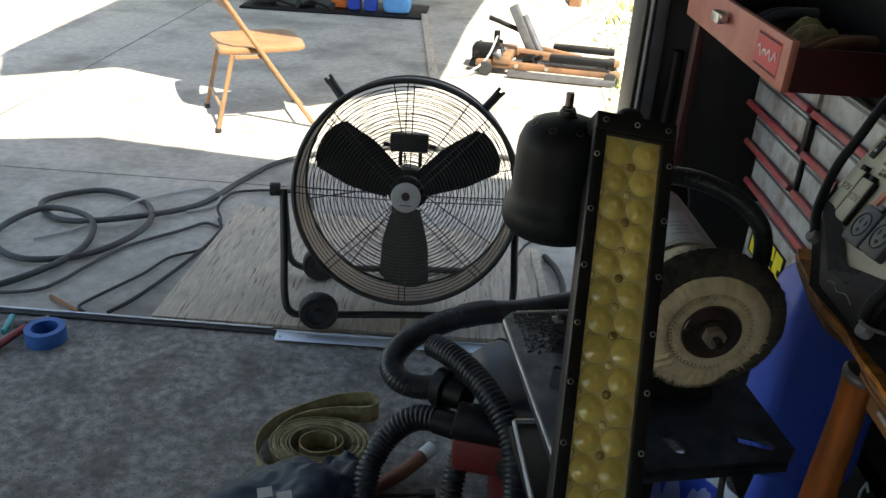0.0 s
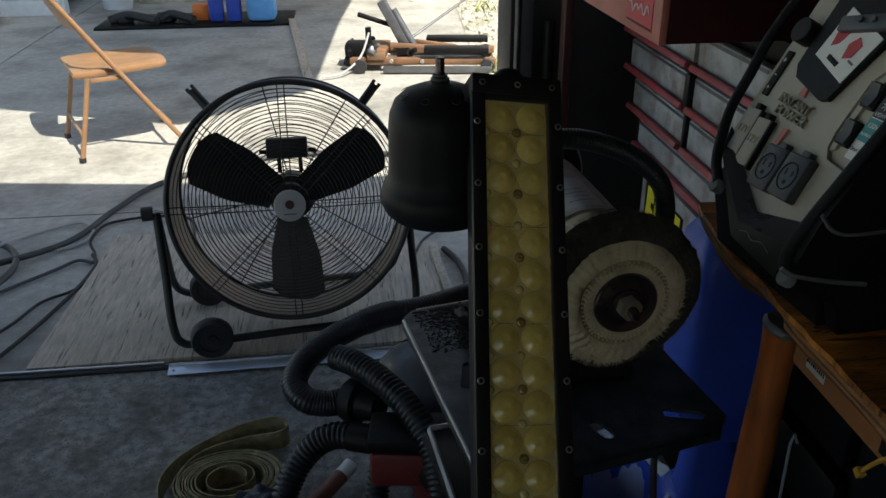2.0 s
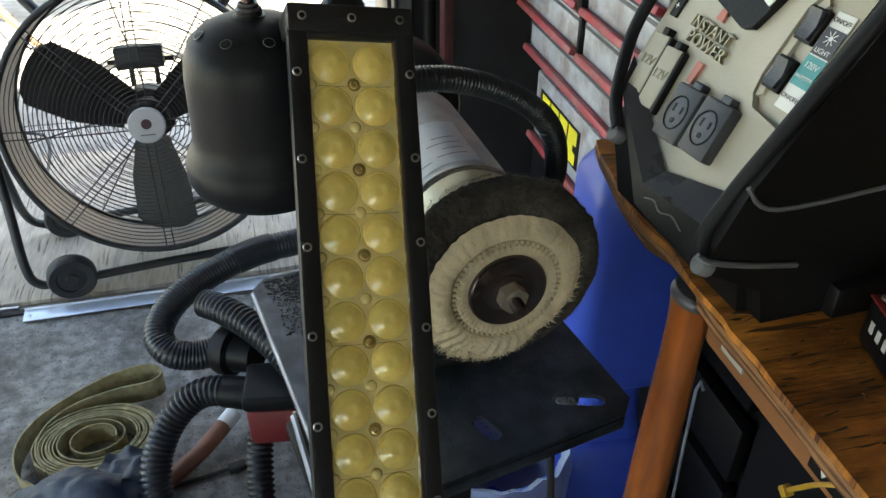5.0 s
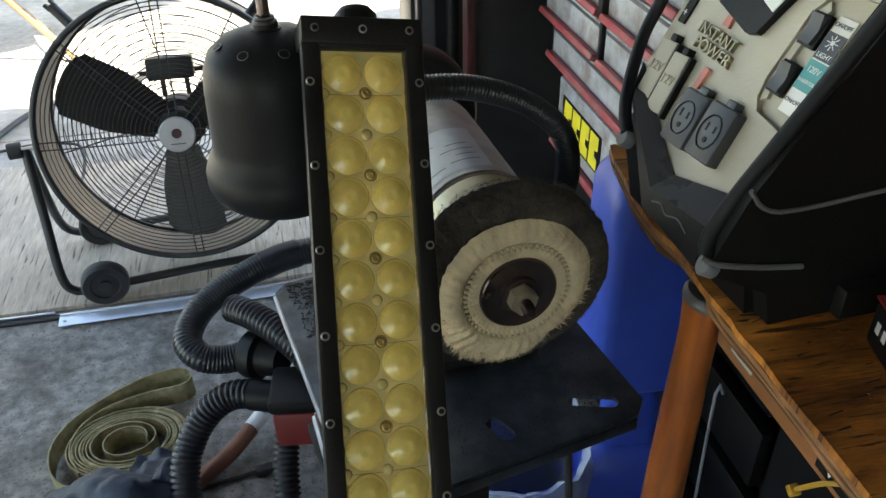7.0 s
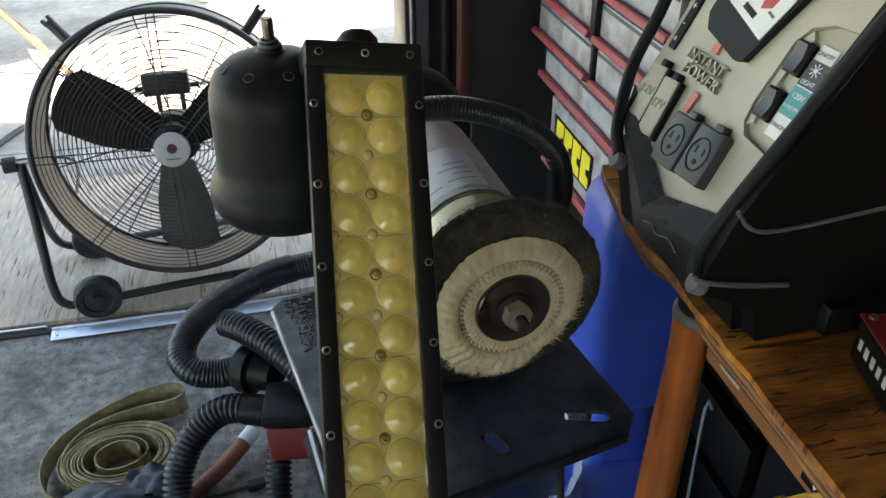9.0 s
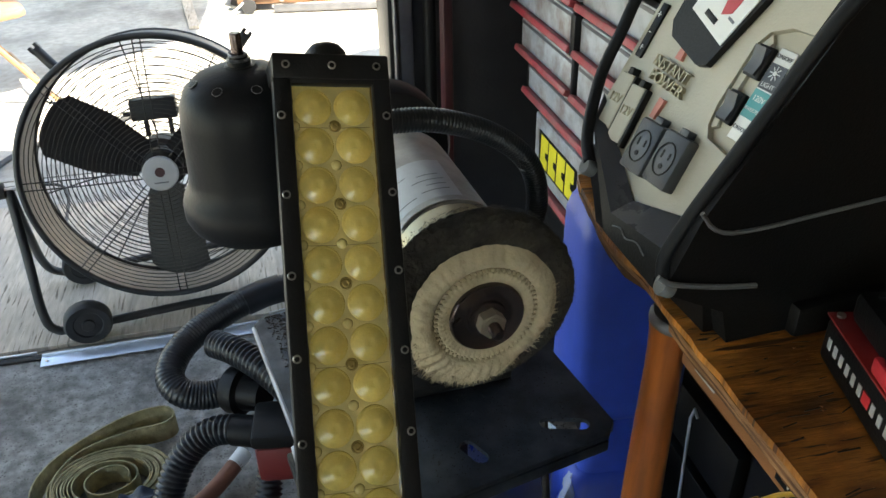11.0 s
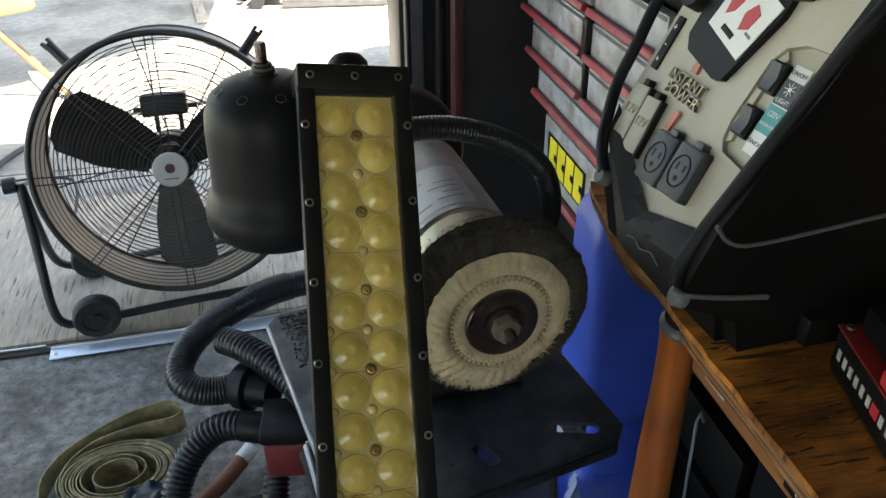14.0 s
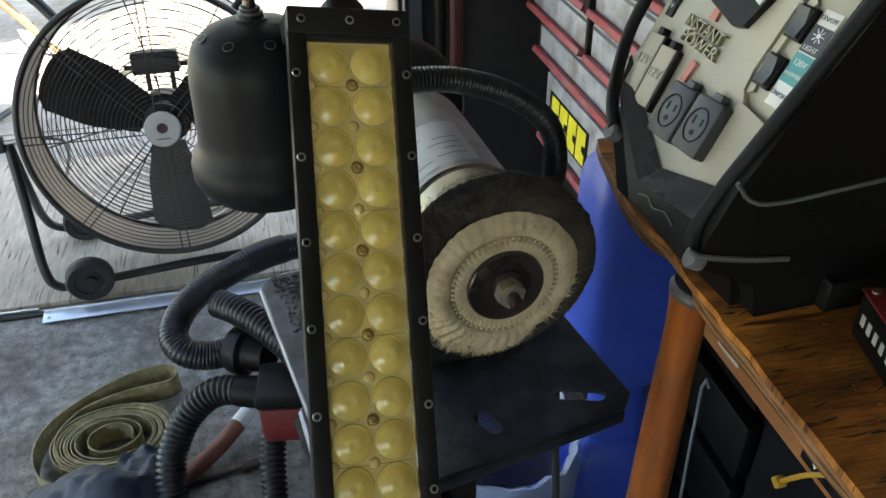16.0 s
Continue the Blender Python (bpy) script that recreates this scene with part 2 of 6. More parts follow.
M["yellow_plastic"] = mat("yellow_plastic", (0.42, 0.24, 0.025), 0.4, vary=0.12)
M["red_chest"] = mat("faded_red_chest", (0.45, 0.15, 0.115), 0.5, vary=0.14, scale=20, stain=0.4, stain_scale=7, dirt=(0.3, 0.1, 0.07))
M["red_rail"] = mat("red_drawer_rail", (0.36, 0.04, 0.05), 0.45, vary=0.2, stain=0.5, stain_scale=12, dirt=(0.3, 0.2, 0.18))
M["drawer"] = mat("dirty_grey_drawer_front", (0.43, 0.45, 0.47), 0.5, 0.2, vary=0.2, scale=25, stain=0.85, stain_scale=14, dirt=(0.2, 0.13, 0.095))
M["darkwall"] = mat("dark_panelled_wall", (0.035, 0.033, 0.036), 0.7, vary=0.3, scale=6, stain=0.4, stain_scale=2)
M["redpost"] = mat("dark_red_paint", (0.05, 0.006, 0.007), 0.5, vary=0.25, stain=0.4)
M["jamb"] = mat("jamb_steel", (0.14, 0.14, 0.15), 0.4, 0.6, vary=0.2)
M["wall"] = mat("garage_board_wall", (0.17, 0.15, 0.13), 0.85, vary=0.15, scale=8, stain=0.4, stain_scale=1.5)
M["ceil"] = mat("ceiling_board", (0.2, 0.185, 0.165), 0.85, vary=0.12, scale=6)
M["strap"] = mat("olive_yellow_webbing", (0.38, 0.32, 0.175), 0.85, vary=0.3, scale=60, stain=0.9, stain_scale=9, dirt=(0.13, 0.11, 0.045), bump=0.5, bump_scale=300)
M["bag"] = mat("dark_blue_nylon_bag", (0.018, 0.03, 0.055), 0.55, vary=0.25, scale=25, stain=0.3, bump=0.4, bump_scale=60)
M["red_plastic"] = mat("dark_red_plastic", (0.24, 0.02, 0.02), 0.42, vary=0.15, stain=0.3, dirt=(0.09, 0.02, 0.02))
M["block_red"] = mat("worn_red_plastic", (0.15, 0.016, 0.016), 0.5, vary=0.2, stain=0.5, stain_scale=9, dirt=(0.06, 0.014, 0.012))
# red plastic with the shadow around the tank put into its colour
M["tank_shade_red"] = mat("shaded_red_plastic", (0.1, 0.009, 0.01), 0.45, vary=0.2, stain=0.4, dirt=(0.04, 0.012, 0.012))
M["stick"] = mat("reddish_wood", (0.22, 0.09, 0.055), 0.6, vary=0.25, scale=12, stretch=(1, 1, 6))
M["tape"] = mat("blue_masking_tape", (0.02, 0.12, 0.4), 0.6, vary=0.1)
M["cyan"] = mat("cyan_plastic", (0.03, 0.4, 0.45), 0.4, vary=0.1)
M["whitehose"] = mat("grey_air_line", (0.42, 0.42, 0.41), 0.5, vary=0.1)
M["darkhose"] = mat("dark_garden_hose", (0.035, 0.037, 0.042), 0.5, vary=0.2, stain=0.4, dirt=(0.15, 0.14, 0.13))
M["siding"] = mat("grey_green_siding", (0.28, 0.31, 0.29), 0.7, vary=0.1)
M["sill"] = mat("white_sill", (0.7, 0.72, 0.72), 0.6, vary=0.08)
M["leaf"] = mat("weed_leaf", (0.2, 0.22, 0.06), 0.7, vary=0.4)
M["tarp"] = mat("canopy_sheet", (0.35, 0.35, 0.34), 0.8)
M["sack"] = mat("white_sack", (0.7, 0.68, 0.63), 0.85, vary=0.1, bump=0.6, bump_scale=30)
M["greyjug"] = mat("grey_translucent_plastic", (0.2, 0.22, 0.25), 0.4, vary=0.12, stain=0.4, stain_scale=9, dirt=(0.13, 0.13, 0.13))


streaked(M["ply"], (130, 9, 1), 0.6, 0.68, (0.17, 0.14, 0.11))
streaked(M["ply"], (30, 3, 1), 0.58, 0.75, (0.3, 0.26, 0.21), 3.0)
streaked(M["bench"], (28, 260, 1), 0.62, 0.67, (0.03, 0.012, 0.006))
streaked(M["bench"], (9, 70, 1), 0.6, 0.66, (0.07, 0.02, 0.006), 5.0)


def sheet_plastic(name, color, alpha):
    """Thin clear film: partly see-through, glossy."""
    m = bpy.data.materials.new(name)
    m.use_nodes = True
    b = m.node_tree.nodes["Principled BSDF"]
    b.inputs["Base Color"].default_value = (*color, 1)
    b.inputs["Roughness"].default_value = 0.15
    b.inputs["Alpha"].default_value = alpha
    return m


M["film"] = sheet_plastic("clear_bag_film", (0.75, 0.85, 0.95), 0.45)


# ---- geometry helpers ----
class Geo:
    """Vertices and faces that make up one mesh."""

    def __init__(self):
        self.v, self.f = [], []

    def add(self, verts, faces, m=None):
        k = len(self.v)
        self.v += [tuple(m @ Vector(p)) if m is not None else tuple(p) for p in verts]
        self.f += [tuple(k + i for i in q) for q in faces]
        return self

    def box(self, size, m=None, bevel=0.0):
        x, y, z = (s / 2 for s in size)
        if bevel <= 0:
            vs = [(sx * x, sy * y, sz * z) for sx in (-1, 1) for sy in (-1, 1) for sz in (-1, 1)]
            return self.add(vs, [(0, 1, 3, 2), (4, 6, 7, 5), (0, 4, 5, 1), (2, 3, 7, 6), (0, 2, 6, 4), (1, 5, 7, 3)], m)
        bm = bmesh.new()
        bmesh.ops.create_cube(bm, size=1.0)
        for p in bm.verts:
            p.co = Vector((p.co.x * size[0], p.co.y * size[1], p.co.z * size[2]))
        bmesh.ops.bevel(bm, geom=bm.edges[:], offset=min(bevel, min(size) * 0.45), segments=2, affect="EDGES", profile=0.5)
        bm.verts.index_update()
        vs, fs = [p.co[:] for p in bm.verts], [[p.index for p in q.verts] for q in bm.faces]
        bm.free()
        return self.add(vs, fs, m)

    def lathe(self, profile, m=None, seg=32, closed=False, caps=True):
        """profile: (radius, z) pairs, turned about z."""
        vs = [(r * math.cos(2 * math.pi * i / seg), r * math.sin(2 * math.pi * i / seg), z) for r, z in profile for i in range(seg)]
        fs = []
        rows = len(profile)
        for j in range(rows if closed else rows - 1):
            a, b = j * seg, ((j + 1) % rows) * seg
            fs += [(a + i, a + (i + 1) % seg, b + (i + 1) % seg, b + i) for i in range(seg)]
        if not closed and caps:
            if profile[0][0] > 1e-6:
                fs.append(tuple(range(seg - 1, -1, -1)))
            if profile[-1][0] > 1e-6:
                fs.append(tuple((rows - 1) * seg + i for i in range(seg)))
        return self.add(vs, fs, m)

    def cyl(self, r, h, m=None, seg=24, edge=0.0):
        e = edge or min(r, h) * 0.06
        return self.lathe([(r - e, 0), (r, e), (r, h - e), (r - e, h)], m, seg)

    def torus(self, R, r, m=None, seg=48, ring=8):
        prof = [(R + r * math.cos(2 * math.pi * k / ring), r * math.sin(2 * math.pi * k / ring)) for k in range(ring)]
        return self.lathe(prof, m, seg, closed=True)

    def prism(self, poly, depth, m=None):
        k = len(poly)
        vs = [(x, y, 0) for x, y in poly] + [(x, y, depth) for x, y in poly]
        fs = [tuple(range(k - 1, -1, -1)), tuple(range(k, 2 * k))] + [(i, (i + 1) % k, k + (i + 1) % k, k + i) for i in range(k)]
        return self.add(vs, fs, m)

    def tube(self, pts, r, seg=10, closed=False, smooth=6, ribs=None):
        """A swept round bar. ribs: (spacing, depth) of corrugations."""
        P = spline(pts, smooth, closed) if smooth else [Vector(p) for p in pts]
        radii = [r] * len(P)
        if ribs:
            Q, length = [P[0]], 0.0
            step = ribs[0] / 4
            for a, b in zip(P, P[1:]):
                d = (b - a).length
                while length + d >= step:
                    a = a.lerp(b, (step - length) / d)
                    Q.append(a)
                    d, length = (b - a).length, 0.0
                length += d
            P = Q
            radii = [r - ribs[1] * (0, 0.12, 1, 0.88)[i % 4] for i in range(len(P))]
        n = len(P)
        tangent = [((P[(i + 1) % n] if closed or i < n - 1 else P[i]) - (P[i - 1] if closed or i > 0 else P[i])).normalized() for i in range(n)]
        side = tangent[0].orthogonal().normalized()
        vs = []
        for i in range(n):
            if i:
                side = tangent[i - 1].rotation_difference(tangent[i]) @ side
            side = (side - side.dot(tangent[i]) * tangent[i]).normalized()
            up = tangent[i].cross(side)
            vs += [P[i] + radii[i] * (math.cos(2 * math.pi * k / seg) * side + math.sin(2 * math.pi * k / seg) * up) for k in range(seg)]
        fs = []
        for i in range(n if closed else n - 1):
            a, b = i * seg, ((i + 1) % n) * seg
            fs += [(a + k, a + (k + 1) % seg, b + (k + 1) % seg, b + k) for k in range(seg)]
        if not closed:
            fs += [tuple(range(seg - 1, -1, -1)), tuple((n - 1) * seg + k for k in range(seg))]
        return self.add(vs, fs)

    def grid(self, fn, nu, nv, m=None):
        vs = [fn(i / nu, j / nv) for j in range(nv + 1) for i in range(nu + 1)]
        w = nu + 1
        return self.add(vs, [(j * w + i, j * w + i + 1, (j + 1) * w + i + 1, (j + 1) * w + i) for j in range(nv) for i in range(nu)], m)

    def ribbon(self, pts, height, thick, smooth=4):
        """An upright band that follows pts (its lower edge)."""
        P = spline(pts, smooth)
        vs = []
        for i, p in enumerate(P):
            t = (P[min(i + 1, len(P) - 1)] - P[max(i - 1, 0)]).normalized()
            s = Vector((-t.y, t.x, 0)).normalized() * thick / 2
            up = Vector((0, 0, height))
            vs += [p + s, p - s, p - s + up, p + s + up]
        fs = [(a * 4 + k, a * 4 + (k + 1) % 4, a * 4 + 4 + (k + 1) % 4, a * 4 + 4 + k) for a in range(len(P) - 1) for k in range(4)]
        e = (len(P) - 1) * 4
        return self.add(vs, fs + [(3, 2, 1, 0), (e, e + 1, e + 2, e + 3)])


def spline(pts, steps=6, closed=False):
    P = [Vector(p) for p in pts]
    n = len(P)
    if n < 3:
        return P
    out = []
    for i in range(n if closed else n - 1):
        a, b = P[i], P[(i + 1) % n]
        p0 = P[i - 1] if closed or i else a * 2 - b
        p3 = P[(i + 2) % n] if closed or i < n - 2 else b * 2 - a
        for k in range(steps):
            t = k / steps
            out.append(0.5 * (2 * a + (b - p0) * t + (2 * p0 - 5 * a + 4 * b - p3) * t * t + (3 * a - p0 - 3 * b + p3) * t ** 3))
    return out if closed else out + [P[-1]]


def rolled(a, b, c, o):
    """A pose from three axes and an origin."""
    return Matrix(((a[0], b[0], c[0], o[0]), (a[1], b[1], c[1], o[1]), (a[2], b[2], c[2], o[2]), (0, 0, 0, 1)))


def axis_pose(o, z, x_hint=(1, 0, 0)):
    z = Vector(z).normalized()
    y = z.cross(Vector(x_hint)).normalized()
    return rolled(y.cross(z), y, z, o)


def T(x, y, z):
    return Matrix.Translation((x, y, z))


WORLD = {}


def mesh_of(name, geo, material, angle=40):
    me = bpy.data.meshes.new(name)
    me.from_pydata([tuple(p) for p in geo.v], [], geo.f)
    me.validate()
    bm = bmesh.new()
    bm.from_mesh(me)
    bmesh.ops.recalc_face_normals(bm, faces=bm.faces[:])
    bm.to_mesh(me)
    bm.free()
    me.materials.append(material)
    me.shade_smooth()
    me.set_sharp_from_angle(angle=radians(angle))
    return me


def part(name, geo, material, parent, label="", angle=40):
    """One mesh, given in world metres, under a thing or a part."""
    ob = new(name, mesh_of(name, geo, material, angle))
    ob.parent = parent
    ob.matrix_parent_inverse = WORLD.get(parent, Matrix()).inverted()
    if label:
        tagged(ob, label)
    return ob


def thing(name, at, label, category, group="", kind=""):
    ob = new(name)
    ob.empty_display_size = 0.05
    ob.matrix_basis = T(*at)
    WORLD[ob] = T(*at)
    return tagged(ob, label, category, group, kind)


def solid(name, geo, material, label, category, group="", kind="", angle=40):
    return tagged(new(name, mesh_of(name, geo, material, angle)), label, category, group, kind)


def words(name, text, size, m, material, parent, depth=0.0006, label="", squeeze=1.0):
    """Raised lettering in the built-in font, as a mesh."""
    cu = bpy.data.curves.new(name, "FONT")
    cu.body, cu.size, cu.extrude, cu.align_x, cu.align_y = text, size, depth, "CENTER", "CENTER"
    tmp = bpy.data.objects.new(name, cu)
    me = bpy.data.meshes.new_from_object(tmp)
    bpy.data.objects.remove(tmp)
    me.transform(m @ Matrix.Diagonal((squeeze, 1, 1, 1)))
    me.materials.clear()
    me.materials.append(material)
    ob = new(name, me)
    ob.parent = parent
    ob.matrix_parent_inverse = WORLD.get(parent, Matrix()).inverted()
    if label:
        tagged(ob, label)
    return ob


# ---- ground, driveway and garage shell ----
def slab(x0, x1, y0, y1, z0, z1):
    return Geo().box((x1 - x0, y1 - y0, z1 - z0), T((x0 + x1) / 2, (y0 + y1) / 2, (z0 + z1) / 2))


solid("ground", slab(-60, 60, -40, 80, -0.3, -0.09), M["gravel"], "pale dry ground beyond the driveway", "ground", kind="structure")
solid("floor", slab(-3.3, 2.2, -3.2, 2.085, -0.1, 0.0), M["floor_in"], "rough stained grey concrete garage floor", "floor", kind="structure")
drive = thing("driveway", (0, 5, -0.05), "pale concrete driveway slabs with dark joints and patchy stains", "driveway", kind="structure")
DRIVE = [((-3.9, 2.1), (0.66, 2.1), (0.72, 3.222), (-3.9, 3.222)), ((-3.9, 3.234), (-2.35, 3.234), (-2.42, 9.0), (-3.9, 9.0)),
         ((-2.338, 3.234), (0.72, 3.234), (1.12, 9.0), (-2.408, 9.0))]
for quad in DRIVE:
    part("concrete_slab", Geo().prism(quad, 0.1, T(0, 0, -0.102)), M["floor_out"], drive)
part("joint", slab(-3.9, 0.9, 2.08, 9.0, -0.085, -0.012), M["joint"], drive, "dark dirt in the slab joints")
solid("gravel_bed", Geo().grid(lambda u, v: (0.66 + 5.5 * u + 0.42 * v * (1 - u), 2.4 + 6.3 * v, 0.004 + 0.035 * noise.noise((u * 22, v * 26, 3)) * min(1, u * 8)), 90, 100),
      M["gravel"], "sunlit pale gravel and dry litter beside the driveway", "gravel", kind="stuff")

JX, JY = 0.428, 2.215
# the wall's unseen top is set low so its shadow ends at the sun line
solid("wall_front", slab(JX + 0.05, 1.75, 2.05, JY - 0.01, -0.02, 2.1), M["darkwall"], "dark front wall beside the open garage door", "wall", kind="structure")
solid("wall_right", slab(1.6, 1.75, -3.3, 2.05, -0.02, 2.2), M["wall"], "dim board wall behind the tool chest", "wall", kind="structure")
# unseen wall; the opening is added as daylight from the left
side = thing("wall_left", (-3.4, 0, 0), "unseen garage side wall, its wide opening added to let in daylight", "wall", kind="structure")
part("wall_panel", slab(-3.45, -3.3, -3.3, -2.2, -0.02, 2.2), M["wall"], side)
part("wall_panel", slab(-3.45, -3.3, 1.7, 2.1, -0.02, 2.2), M["wall"], side)
part("lintel", slab(-3.45, -3.3, -2.2, 1.7, 2.05, 2.2), M["wall"], side)
# unseen wall; its opening is added to light faces turned to the camera
back = thing("wall_back", (0, -3.28, 0), "unseen plain garage back wall, its wide opening added to let in daylight", "wall", kind="structure")
part("wall_panel", slab(-3.3, -2.2, -3.35, -3.2, -0.02, 2.2), M["wall"], back)
part("wall_panel", slab(0.1, 1.6, -3.35, -3.2, -0.02, 2.2), M["wall"], back)
part("wall_panel", slab(-2.2, 0.1, -3.35, -3.2, -0.02, 1.0), M["wall"], back)
part("lintel", slab(-2.2, 0.1, -3.35, -3.2, 2.05, 2.2), M["wall"], back)
# unseen front edge, outlined from the shadow it has to cast outside
solid("ceiling", Geo().prism([(-3.5, -3.4), (1.75, -3.4), (1.75, 1.7), (1.6, 1.85), (1.32, 2.08), (0.16, 2.11), (-0.45, 2.2), (-0.78, 2.25), (-1.2, 2.13), (-3.5, 2.06)], 0.09, T(0, 0, 2.2)), M["ceil"], "unseen board ceiling, its front edge cut to cast the driveway shade", "ceiling", kind="structure")
jamb = thing("door_jamb", (JX + 0.03, 2.3, 0), "dark steel garage door jamb with a bright edge", "door jamb", kind="structure")
part("jamb_post", Geo().box((0.05, 0.17, 2.08), T(JX + 0.025, JY - 0.085, 1.03), 0.006), M["black"], jamb)
part("track", Geo().box((0.03, 0.02, 2.2), T(JX + 0.035, 2.03, 1.1), 0.004).box((0.006, 0.03, 2.2), T(JX + 0.012, 2.026, 1.1), 0.002), M["jamb"], jamb, "dull steel door track")
solid("pipe", Geo().tube([(0.515, 2.015, -0.0), (0.515, 2.015, 0.5), (0.515, 2.015, 0.93)], 0.014, 12), M["abs"], "slim black pipe standing against the dark wall", "pipe")
solid("steel_column", Geo().box((0.02, 0.04, 2.2), T(0.53, 1.92, 1.1), 0.004), M["redpost"], "dark red painted steel post against the wall", "post")

# threshold strip and loose aluminium angle
solid("threshold_strip", Geo().box((2.75, 0.018, 0.008), T(-1.87, 2.092, 0.004), 0.002), M["rubber"], "thin black rubber threshold strip on the floor", "threshold")
solid("metal_flashing", Geo().box((2.72, 0.007, 0.01), T(-1.87, 2.106, 0.008), 0.002), M["alu"], "thin bright metal edge along the threshold", "threshold")
ang = thing("aluminium_angle", (-0.1, 2.07, 0), "loose bluish aluminium angle strip lying at the threshold", "metal strip")
part("flange", Geo().box((0.8, 0.036, 0.003), pose(-0.092, 2.07, 0.012, 8, 0, 1.2), 0.001), M["alu"], ang)
part("web", Geo().box((0.8, 0.003, 0.018), pose(-0.092, 2.09, 0.012, 0, 0, 1.2), 0.001), M["alu"], ang)
part("rivet", Geo().cyl(0.004, 0.003, T(-0.478, 2.06, 0.013), 12), M["steel"], ang)
solid("plywood_sheet", Geo().prism([(-0.885, 2.118), (0.275, 2.135), (0.325, 2.77), (-0.06, 2.9), (-0.85, 2.985)], 0.013, T(0, 0, 0.0005)), M["ply"],
      "weathered grey-brown plywood sheet lying on the concrete", "plywood")


solid("timber_lath", Geo().box((0.028, 0.46, 0.01), pose(0.315, 2.5, 0.0195, 0, 0, 3.5), 0.002), M["fence"], "pale timber lath lying along the plywood edge", "lath")
solid("rubber_offcut", Geo().tube([(0.34, 2.72, 0.012), (0.375, 2.62, 0.014), (0.39, 2.5, 0.012), (0.378, 2.4, 0.012)], 0.011, 10), M["rubber"], "dark rubber offcut lying beside the plywood", "rubber strip")


# ---- drum fan ----
def build_fan():
    fan = thing("drum_fan", (-0.14, 2.3, 0.013), "black steel drum fan on a wheeled tube stand, standing on plywood", "fan")
    yaw = radians(FAN_YAW)
    ux, uy = Vector((math.cos(yaw), math.sin(yaw), 0)), Vector((-math.sin(yaw), math.cos(yaw), 0))
    tilt = radians(FAN_TILT)
    n = (-uy * math.cos(tilt) + Vector((0, 0, math.sin(tilt))))
    up = n.cross(ux)
    hub = Vector(FAN_HUB)
    R, D = FAN_R, 0.19
    dy = radians(2.0)
    dx = Vector((math.cos(dy), math.sin(dy), 0))
    n = Vector((math.sin(dy), -math.cos(dy), 0)) * math.cos(tilt) + Vector((0, 0, math.sin(tilt)))
    up = n.cross(dx)
    F = rolled(dx, up, n, hub - n * 0.035)
    part("drum", Geo().lathe([(R, 0), (R + 0.003, -0.004), (R + 0.003, -D), (R, -D - 0.004)], F, 72, caps=False)
         .torus(R, 0.008, F, 72).torus(R, 0.008, F @ T(0, 0, -D), 72), M["fan"], fan, angle=60)
    part("drum_lining", Geo().add([(r * math.cos(2 * math.pi * i / 72), r * math.sin(2 * math.pi * i / 72), z) for r, z in ((R - 0.002, -0.012), (R - 0.002, -D + 0.01)) for i in range(72)],
         [(i, (i + 1) % 72, 72 + (i + 1) % 72, 72 + i) for i in range(72)], F), M["drum_in"], fan, "dusty brown inside of the drum")

    def dome(r):
        return 0.028 * (1 - (r / R) ** 2)

    front = Geo()
    for k in range(27):
        r = 0.055 + (R - 0.062) * k / 26
        front.torus(r, 0.0013, F @ T(0, 0, dome(r)), 64, 5)
    for k in range(8):
        for off in (-0.009, 0.009):
            a = 2 * math.pi * k / 8 + math.pi / 2
            ca, sa = math.cos(a), math.sin(a)
            pts = [F @ Vector((ca * r - sa * off, sa * r + ca * off, dome(r) + 0.0025)) for r in [0.03 + (R - 0.03) * i / 8 for i in range(9)]]
            front.tube(pts, 0.0017, 5, smooth=0)
    part("front_grille", front, M["wire"], fan, "fine concentric wire front grille")
    rear = Geo()
    for k in range(13):
        rear.torus(0.07 + (R - 0.075) * k / 12, 0.0014, F @ T(0, 0, -D), 56, 5)
    for k in range(8):
        a = 2 * math.pi * k / 8 + 0.2
        rear.tube([F @ Vector((math.cos(a) * r, math.sin(a) * r, -D - 0.002)) for r in (0.03, R)], 0.002, 5, smooth=0)
    part("rear_grille", rear, M["wire"], fan)
    cap = part("hub_cap", Geo().lathe([(0.043, 0), (0.043, 0.006), (0.04, 0.009), (0.0, 0.0105)], F @ T(0, 0, 0.026), 32), M["cap"], fan, "pale grey round hub cap")
    part("emblem", Geo().cyl(0.012, 0.0008, F @ T(0, 0.004, 0.0363), 20), M["redpost"], cap, "small dark round emblem")
    part("emblem", Geo().box((0.034, 0.003, 0.0008), F @ T(0, -0.022, 0.0357)), M["jamb"], cap)
    part("motor", Geo().lathe([(0.0, 0.0), (0.05, 0.0), (0.062, -0.01), (0.066, -0.09), (0.05, -0.1), (0, -0.1)], F @ T(0, 0, -0.085), 32), M["fan"], fan)
    part("blade_hub", Geo().cyl(0.05, 0.05, F @ T(0, 0, -0.075), 28), M["fan"], fan)
    for a in (30, 150, -90):
        def blade(u, v, a=radians(a)):
            r = 0.045 + 0.245 * u
            w = 0.1 + 0.06 * min(1, u / 0.45)
            r -= 0.03 * max(0, u - 0.7) / 0.3 * abs(2 * v - 1) ** 3
            s = (v - 0.5) * w
            pitch = radians(34 - 14 * u)
            x, y, z = r, s * math.cos(pitch), -0.055 + s * math.sin(pitch)
            return (math.cos(a) * x - math.sin(a) * y, math.sin(a) * x + math.cos(a) * y, z)

        def back(u, v):
            x, y, z = blade(u, v)
            return (x, y, z - 0.003)

